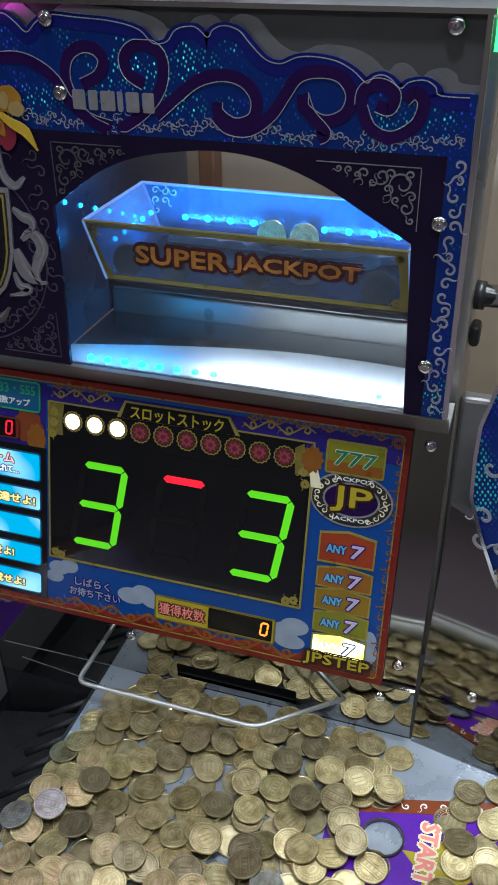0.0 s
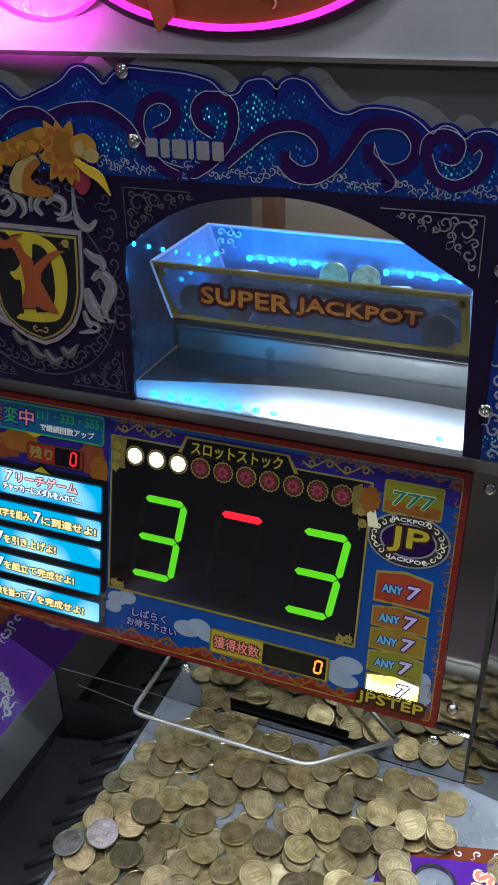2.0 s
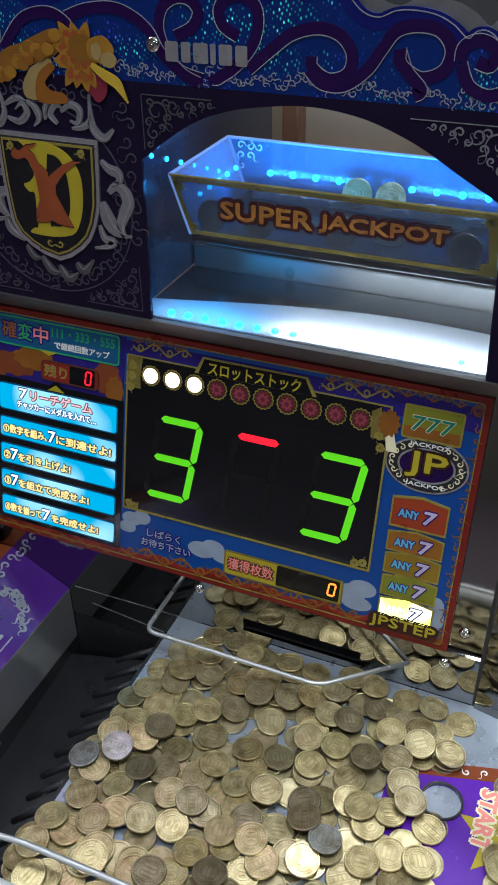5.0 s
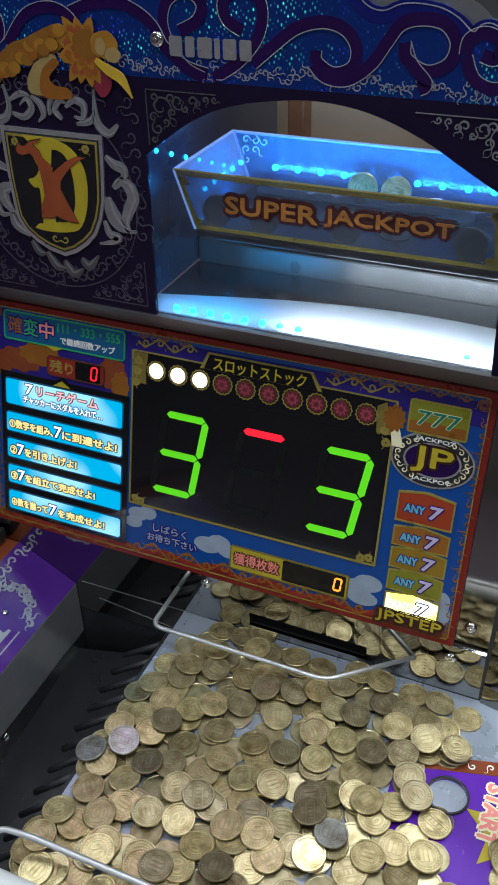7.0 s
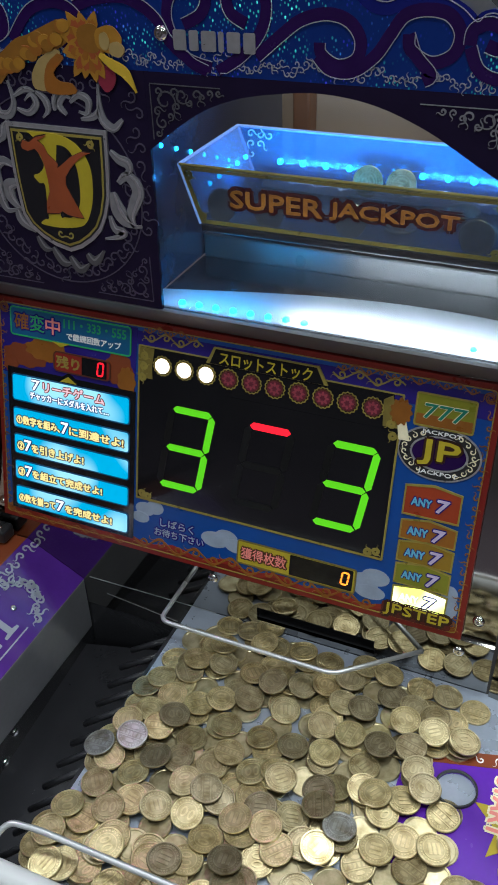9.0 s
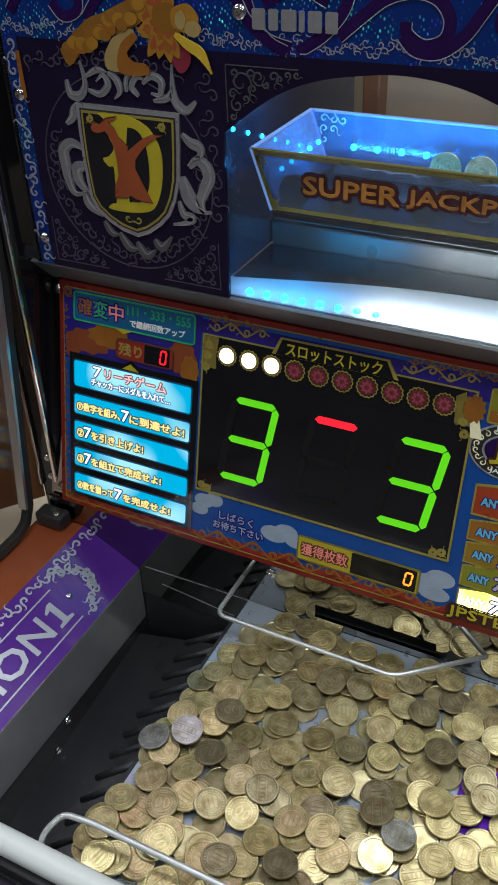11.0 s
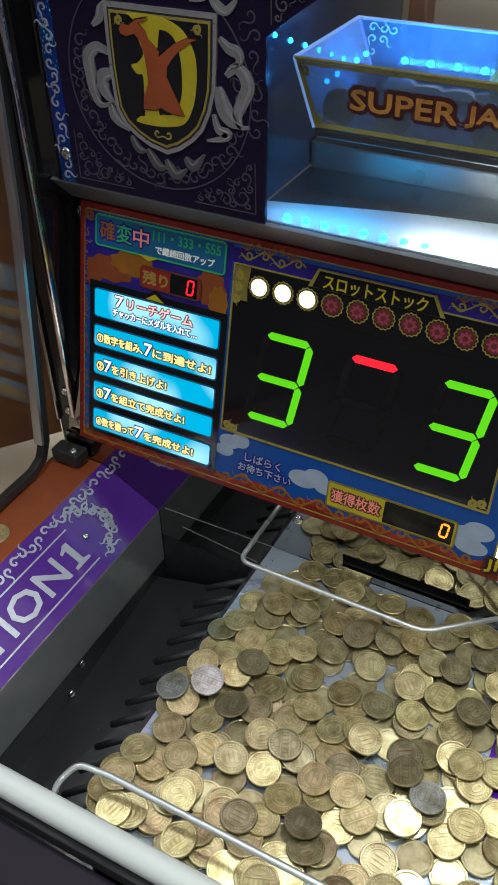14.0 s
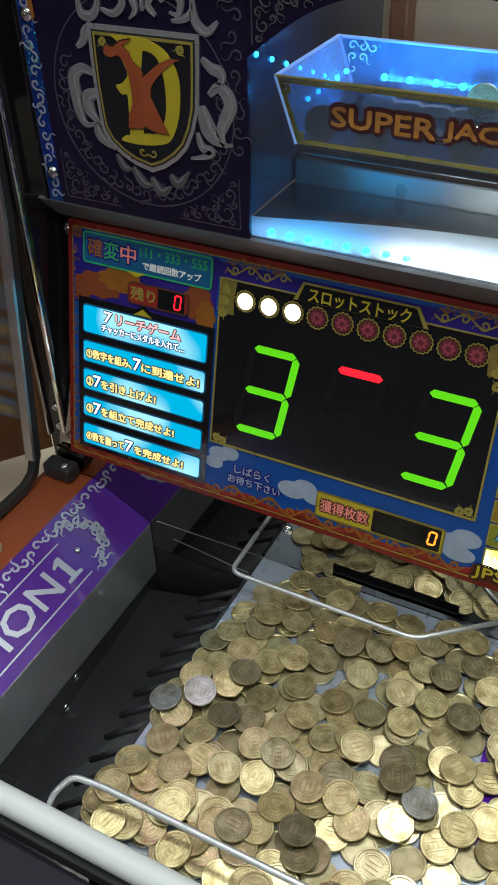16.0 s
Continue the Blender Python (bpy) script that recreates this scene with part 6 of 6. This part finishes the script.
def coin_bm(kind):
    """A medal: rounded rim, sunk face and a raised device."""
    bm = bmesh.new()
    n, R, T = 40, R_COIN, T_COIN
    prof = [(R - 0.0018, 0.0004), (R - 0.0014, 0.0), (R - 0.0004, 0.0), (R, 0.0004), (R, T - 0.0004), (R - 0.0004, T), (R - 0.0012, T), (R - 0.0016, T - 0.0006)]
    rings = [[bm.verts.new((a * math.cos(2 * math.pi * k / n), a * math.sin(2 * math.pi * k / n), b)) for k in range(n)] for a, b in prof]
    for p, q in zip(rings, rings[1:]):
        for k in range(n):
            bm.faces.new((p[k], p[(k + 1) % n], q[(k + 1) % n], q[k]))
    bm.faces.new(rings[-1])
    bm.faces.new(rings[0][::-1])
    for k in range(26):
        a = 2 * math.pi * k / 26
        prism(bm, [(0.0086 * math.cos(a + d) * q, 0.0086 * math.sin(a + d) * q) for d, q in ((-0.06, 0.95), (0.06, 0.95), (0.05, 1.06), (-0.05, 1.06))], T - 0.0007, T - 0.00015)
    z0, z1 = T - 0.0007, T - 0.00015
    for k in range(48):
        a = 2 * math.pi * k / 48
        prism(bm, [(0.0097 * math.cos(a + d) * q, 0.0097 * math.sin(a + d) * q) for d, q in ((-0.035, 0.975), (0.035, 0.975), (0.035, 1.02), (-0.035, 1.02))], z0, z1)
    if kind == 0:
        band(bm, oval(0, 0, 0.0074, 0.0074, 28), oval(0, 0, 0.0068, 0.0068, 28), z0, z1)
        for k in range(3):
            prism(bm, rrect(-0.0042 + 0.003 * k, -0.004, -0.0022 + 0.003 * k, 0.004, 0.0005, 2), z0, z1)
    elif kind == 1:
        c, s = math.cos(0.6), math.sin(0.6)
        for x0, x1, w in ((-0.0074, 0.0074, 0.0), ):
            for yy in (-0.0028, 0.0028):
                prism(bm, [(u * c - v * s, u * s + v * c) for u, v in ((x0, yy - 0.0004), (x1, yy - 0.0004), (x1, yy + 0.0004), (x0, yy + 0.0004))], z0, z1)
        for k in range(6):
            u = -0.0075 + 0.0029 * k
            prism(bm, [(a * c - b * s, a * s + b * c) for a, b in ((u, -0.0016), (u + 0.0018, -0.0016), (u + 0.0015, 0.0016), (u + 0.0003, 0.0016))], z0, z1)
        for sg in (1, -1):
            prism(bm, [(a * c - b * s, a * s + b * c) for a, b in oval(0, sg * 0.0054, 0.003, 0.0014, 12)], z0, z1)
    else:
        band(bm, oval(0, 0, 0.0071, 0.0071, 32), oval(0, 0, 0.0066, 0.0066, 32), z0, z1)
        band(bm, oval(-0.0024, 0, 0.0024, 0.0038, 14), oval(-0.0024, 0, 0.0012, 0.0026, 14), z0, z1)
        band(bm, oval(0.0030, 0, 0.0022, 0.0038, 14), oval(0.0030, 0, 0.0010, 0.0026, 14), z0, z1)
    return bm


def coin_material(name, stops, rough, metal=0.9):
    m, nt, b = nodes_of(name)
    info, ramp = nt.nodes.new("ShaderNodeObjectInfo"), nt.nodes.new("ShaderNodeValToRGB")
    isl = nt.nodes.new("ShaderNodeNewGeometry")
    e = ramp.color_ramp.elements
    while len(e) < len(stops):
        e.new(0.5)
    for i, c in enumerate(stops):
        e[i].position, e[i].color = i / (len(stops) - 1), (*c, 1)
    coord = nt.nodes.new("ShaderNodeTexCoord")
    n1, n2 = nt.nodes.new("ShaderNodeTexNoise"), nt.nodes.new("ShaderNodeTexNoise")
    n1.inputs["Scale"].default_value, n2.inputs["Scale"].default_value = 130, 900
    n1.noise_dimensions = n2.noise_dimensions = "4D"
    for n in (n1, n2):
        n.inputs["Detail"].default_value = 4
        nt.links.new(coord.outputs["Object"], n.inputs["Vector"])
        mul = nt.nodes.new("ShaderNodeMath"); mul.operation = "MULTIPLY"; mul.inputs[1].default_value = 37.0
        nt.links.new(info.outputs["Random"], mul.inputs[0]); nt.links.new(mul.outputs[0], n.inputs["W"])
    nt.links.new(info.outputs["Random"], ramp.inputs[0])
    mix = nt.nodes.new("ShaderNodeMixRGB"); mix.blend_type = "MULTIPLY"; mix.inputs[0].default_value = 1.0
    dirt = nt.nodes.new("ShaderNodeValToRGB")
    dirt.color_ramp.elements[0].position, dirt.color_ramp.elements[0].color = 0.3, (0.5, 0.45, 0.36, 1)
    dirt.color_ramp.elements[1].position, dirt.color_ramp.elements[1].color = 0.62, (1, 1, 1, 1)
    nt.links.new(n1.outputs[0], dirt.inputs[0])
    nt.links.new(ramp.outputs[0], mix.inputs[1]); nt.links.new(dirt.outputs[0], mix.inputs[2])
    # raised parts lighter, recesses darker: wear plus relief shade put into the colour
    sep, worn, relief_tone = nt.nodes.new("ShaderNodeSeparateXYZ"), nt.nodes.new("ShaderNodeMapRange"), nt.nodes.new("ShaderNodeMixRGB")
    nt.links.new(coord.outputs["Object"], sep.inputs[0])
    worn.inputs["From Min"].default_value, worn.inputs["From Max"].default_value = T_COIN - 0.0006, T_COIN - 0.0002
    nt.links.new(sep.outputs["Z"], worn.inputs["Value"])
    nt.links.new(worn.outputs[0], relief_tone.inputs[0])
    relief_tone.inputs[1].default_value, relief_tone.inputs[2].default_value = (0.84, 0.83, 0.81, 1), (1.06, 1.06, 1.04, 1)
    relief_mix = nt.nodes.new("ShaderNodeMixRGB"); relief_mix.blend_type = "MULTIPLY"; relief_mix.inputs[0].default_value = 1.0
    nt.links.new(mix.outputs[0], relief_mix.inputs[1]); nt.links.new(relief_tone.outputs[0], relief_mix.inputs[2])
    nt.links.new(relief_mix.outputs[0], b.inputs["Base Color"])
    mr = nt.nodes.new("ShaderNodeMapRange")
    mr.inputs["To Min"].default_value, mr.inputs["To Max"].default_value = rough * 1.35, rough * 0.75
    nt.links.new(n1.outputs[0], mr.inputs["Value"]); nt.links.new(mr.outputs[0], b.inputs["Roughness"])
    bp = nt.nodes.new("ShaderNodeBump")
    bp.inputs["Strength"].default_value, bp.inputs["Distance"].default_value = 0.3, 0.0003
    nt.links.new(n2.outputs[0], bp.inputs["Height"]); nt.links.new(bp.outputs[0], b.inputs["Normal"])
    b.inputs["Metallic"].default_value = metal
    return m


BRASS = coin_material("aged_brass", ((0.66, 0.565, 0.33), (0.78, 0.67, 0.40), (0.48, 0.41, 0.25), (0.84, 0.73, 0.44), (0.58, 0.51, 0.33), (0.72, 0.61, 0.35), (0.40, 0.34, 0.22), (0.66, 0.58, 0.37)), 0.33, 0.85)
TARNISH = coin_material("tarnished_brass", ((0.26, 0.22, 0.15), (0.36, 0.31, 0.21)), 0.42)
NICKEL = coin_material("nickel", ((0.5, 0.51, 0.53), (0.6, 0.6, 0.61)), 0.32)


def medal_meshes(material):
    out = []
    for k in range(3):
        bm = coin_bm(k)
        bmesh.ops.recalc_face_normals(bm, faces=bm.faces)
        me = bpy.data.meshes.new("medal")
        bm.to_mesh(me)
        bm.free()
        me.materials.append(material)
        out.append(me)
    return out


def inside(x, y, poly):
    c = False
    for (ax, ay), (bx, by) in zip(poly, poly[1:] + poly[:1]):
        if (ay > y) != (by > y) and x < (bx - ax) * (y - ay) / (by - ay) + ax:
            c = not c
    return c


def medals():
    rnd = random.Random(11)
    sets = {"brass": medal_meshes(BRASS), "dark": medal_meshes(TARNISH), "nickel": medal_meshes(NICKEL)}
    gx0, gy0, step = -0.33, 0.20, 0.001
    H = np.full((300, 480), 0.7802)
    bed = [(-0.2815, 0.231), (0.13, 0.231), (0.13, 0.430), (0.016, 0.455), (-0.037, 0.466), (-0.268, 0.466), (-0.275, 0.40), (-0.280, 0.30)]
    bare = [(-0.09, 0.475), (0.016, 0.475), (0.014, 0.433), (0.004, 0.418), (0.0075, 0.348), (0.0075, 0.32), (-0.028, 0.326), (-0.040, 0.352), (-0.062, 0.374), (-0.062, 0.404), (-0.03, 0.43), (-0.09, 0.455)]
    rr = int(R_COIN / step) + 1
    jj, ii = np.mgrid[-rr:rr + 1, -rr:rr + 1]
    disc = (ii ** 2 + jj ** 2) * step ** 2 <= R_COIN ** 2
    du, dv = ii[disc] * step, jj[disc] * step
    A = np.stack([du, dv, np.ones_like(du)], 1)

    def settle(x, y, wobble=0.028):
        cx, cy = int(round((x - gx0) / step)), int(round((y - gy0) / step))
        h = H[cy + jj[disc], cx + ii[disc]]
        w = np.ones_like(h)
        for _ in range(4):
            a, b, c = np.linalg.lstsq(A * w[:, None], h * w, rcond=None)[0]
            res = h - A @ np.array([a, b, c])
            w = np.where(res > 0, 4.0, 0.6)
        k = min(1.0, 0.14 / (math.hypot(a, b) + 1e-9))
        a, b = a * k + rnd.gauss(0, wobble), b * k + rnd.gauss(0, wobble)
        c = (h - a * du - b * dv).max() - 0.00025
        top = a * du + b * dv + c + T_COIN
        ys, xs = cy + jj[disc], cx + ii[disc]
        H[ys, xs] = np.maximum(H[ys, xs], top)
        nrm = Vector((-a, -b, 1)).normalized()
        q = Vector((0, 0, 1)).rotation_difference(nrm)
        return Matrix.Translation((x, y, c)) @ q.to_matrix().to_4x4() @ Matrix.Rotation(rnd.uniform(0, 6.28), 4, "Z")

    def free(x, y):
        return inside(x, y, bed) and not inside(x, y, bare)

    def mean_h(x, y):
        cx, cy = int(round((x - gx0) / step)), int(round((y - gy0) / step))
        return H[cy - 9:cy + 10:3, cx - 9:cx + 10:3].mean()
    placed = []

    def scatter(n, x0, x1, y0, y1, tries):
        for _ in range(n):
            best = None
            for _ in range(tries):
                x, y = rnd.uniform(x0, x1), rnd.uniform(y0, y1)
                if free(x, y):
                    m = mean_h(x, y) + rnd.uniform(0, 0.0006)
                    if best is None or m < best[0]:
                        best = (m, x, y)
            if best:
                placed.append(settle(best[1], best[2]))
    scatter(150, -0.285, 0.0, 0.231, 0.461, 12)
    scatter(64, 0.0, 0.13, 0.236, 0.452, 8)
    # buried ones are joined, the upper ones stay single
    bm = bmesh.new()
    stuff_n = 104
    order = list(range(len(placed)))
    for i in order[:stuff_n]:
        k = bmesh.new()
        n, R, T = 24, R_COIN, T_COIN
        rings = [[k.verts.new(placed[i] @ Vector((a * math.cos(2 * math.pi * j / n), a * math.sin(2 * math.pi * j / n), b))) for j in range(n)] for a, b in ((R, 0.0), (R, T - 0.0003), (R - 0.0003, T), (R - 0.0015, T), (R - 0.002, T - 0.0003))]
        for p, q in zip(rings, rings[1:]):
            for j in range(n):
                k.faces.new((p[j], p[(j + 1) % n], q[(j + 1) % n], q[j]))
        k.faces.new(rings[-1])
        k.faces.new(rings[0][::-1])
        me = bpy.data.meshes.new("tmp")
        k.to_mesh(me)
        k.free()
        bm.from_mesh(me)
        bpy.data.meshes.remove(me)
    tagged(link("medal_layer", bm, BRASS), "lower layer of brass medals covering the bed", "medals", kind="stuff")
    singles = placed[stuff_n:]
    placed.clear()
    scatter(34, -0.285, 0.0, 0.231, 0.461, 10)
    scatter(28, 0.0, 0.13, 0.236, 0.452, 6)
    scatter(34, -0.283, -0.05, 0.231, 0.268, 8)
    # the uppermost medals, in millimetres: the rows towards the slot, then those towards the player
    back_rows = [(-277, 384), (-270, 396), (-252, 409), (-251, 421), (-230, 425), (-253, 382), (-231, 382), (-217, 393), (-198, 402), (-204, 374), (-186, 421), (-164, 427), (-147, 434), (-132, 446), (-169, 403), (-130, 423), (-98, 444), (-80, 463), (-60, 462), (-38, 457), (-80, 439), (-51, 438), (-63, 435), (-83, 424), (-138, 399), (-117, 399), (-61, 421), (-39, 421), (-152, 375), (-129, 377), (-73, 403), (-100, 378), (-64, 386), (-39, 366), (-244, 468), (-225, 468), (-211, 476), (-208, 457), (-176, 461), (-153, 458), (-124, 463), (-106, 461), (-237, 442)]
    front_rows = [(-261, 362), (-271, 346), (-248, 351), (-223, 354), (-270, 317), (-223, 334), (-248, 312), (-199, 337), (-192, 352), (-171, 344), (-267, 295), (-210, 318), (-238, 292), (-220, 294), (-276, 272), (-249, 280), (-198, 297), (-276, 250), (-235, 263), (-235, 255), (-179, 285), (-206, 258), (-159, 298), (-160, 275), (-155, 350), (-123, 349), (-95, 360), (-78, 348), (-67, 362), (-40, 362), (-132, 321), (-59, 333), (-74, 321), (-119, 306), (-133, 296), (-40, 334)]
    for x, y in back_rows + front_rows:
        placed.append(settle(x / 1000, y / 1000, 0.014))
    singles += placed
    marks = [(-0.098, 0.32, 'brass'), (-0.086, 0.358, 'brass'), (-0.149, 0.344, 'brass'), (-0.056, 0.374, 'brass'), (-0.109, 0.306, 'brass'), (-0.241, 0.363, 'dark'), (-0.183, 0.315, 'dark'), (-0.193, 0.317, 'dark'), (-0.154, 0.319, 'dark'), (-0.115, 0.424, 'dark'), (-0.196, 0.261, 'dark'), (-0.094, 0.396, 'dark'), (-0.239, 0.329, 'dark'), (-0.261, 0.335, 'nickel'), (-0.281, 0.322, 'nickel'), (-0.1, 0.324, 'nickel'), (-0.145, 0.307, 'brass'), (-0.166, 0.305, 'brass'), (-0.118, 0.334, 'brass'), (-0.176, 0.374, 'brass')]
    kinds = ["brass" if rnd.random() < 0.97 else "dark" for _ in singles]
    for x, y, k in marks:
        singles.append(settle(x, y, 0.014))
        kinds.append(k)
    text = {"brass": "worn brass medal lying in the pile", "dark": "dark tarnished brass medal on the pile", "nickel": "silvery nickel medal on the pile"}
    for m, k in zip(singles, kinds):
        ob = new("medal", rnd.choice(sets[k]))
        ob.matrix_world = m
        tagged(ob, text[k], "medal", "medals on the bed")
    for x, y, z, tilt, a in ((-0.19, 0.628, 1.1125, 75, 0.5), (-0.165, 0.629, 1.112, 72, 1.4), (-0.13, 0.60, 1.1015, 4, 2.0), (-0.115, 0.612, 1.1030, 7, 0.1), (-0.215, 0.585, 1.1010, 2, 1.0), (-0.25, 0.60, 1.1010, 3, 2.2), (-0.15, 0.575, 1.1010, 2, 0.7), (-0.098, 0.585, 1.1012, 3, 1.6), (-0.272, 0.549, 1.112, 78, 0.3), (-0.236, 0.549, 1.1115, 80, 1.1), (-0.178, 0.550, 1.112, 77, 2.1), (-0.094, 0.549, 1.1115, 79, 0.9)):
        ob = new("medal", sets["brass"][2])
        ob.matrix_world = Matrix.Translation((x, y, z)) @ Matrix.Rotation(radians(tilt), 4, "X") @ Matrix.Rotation(a, 4, "Z")
        tagged(ob, "brass medal lying in the blue-lit acrylic tray", "medal", "medals in the tray")
    for x, y, a in ((-0.474, 0.3684, 0.4), (-0.482, 0.345, 1.9)):
        ob = new("medal", sets["brass"][1])
        ob.matrix_world = Matrix.Translation((x, y, 0.8053)) @ Matrix.Rotation(a, 4, "Z")
        tagged(ob, "brass medal lying on the orange shelf", "medal", "medals on the shelf")


medals()
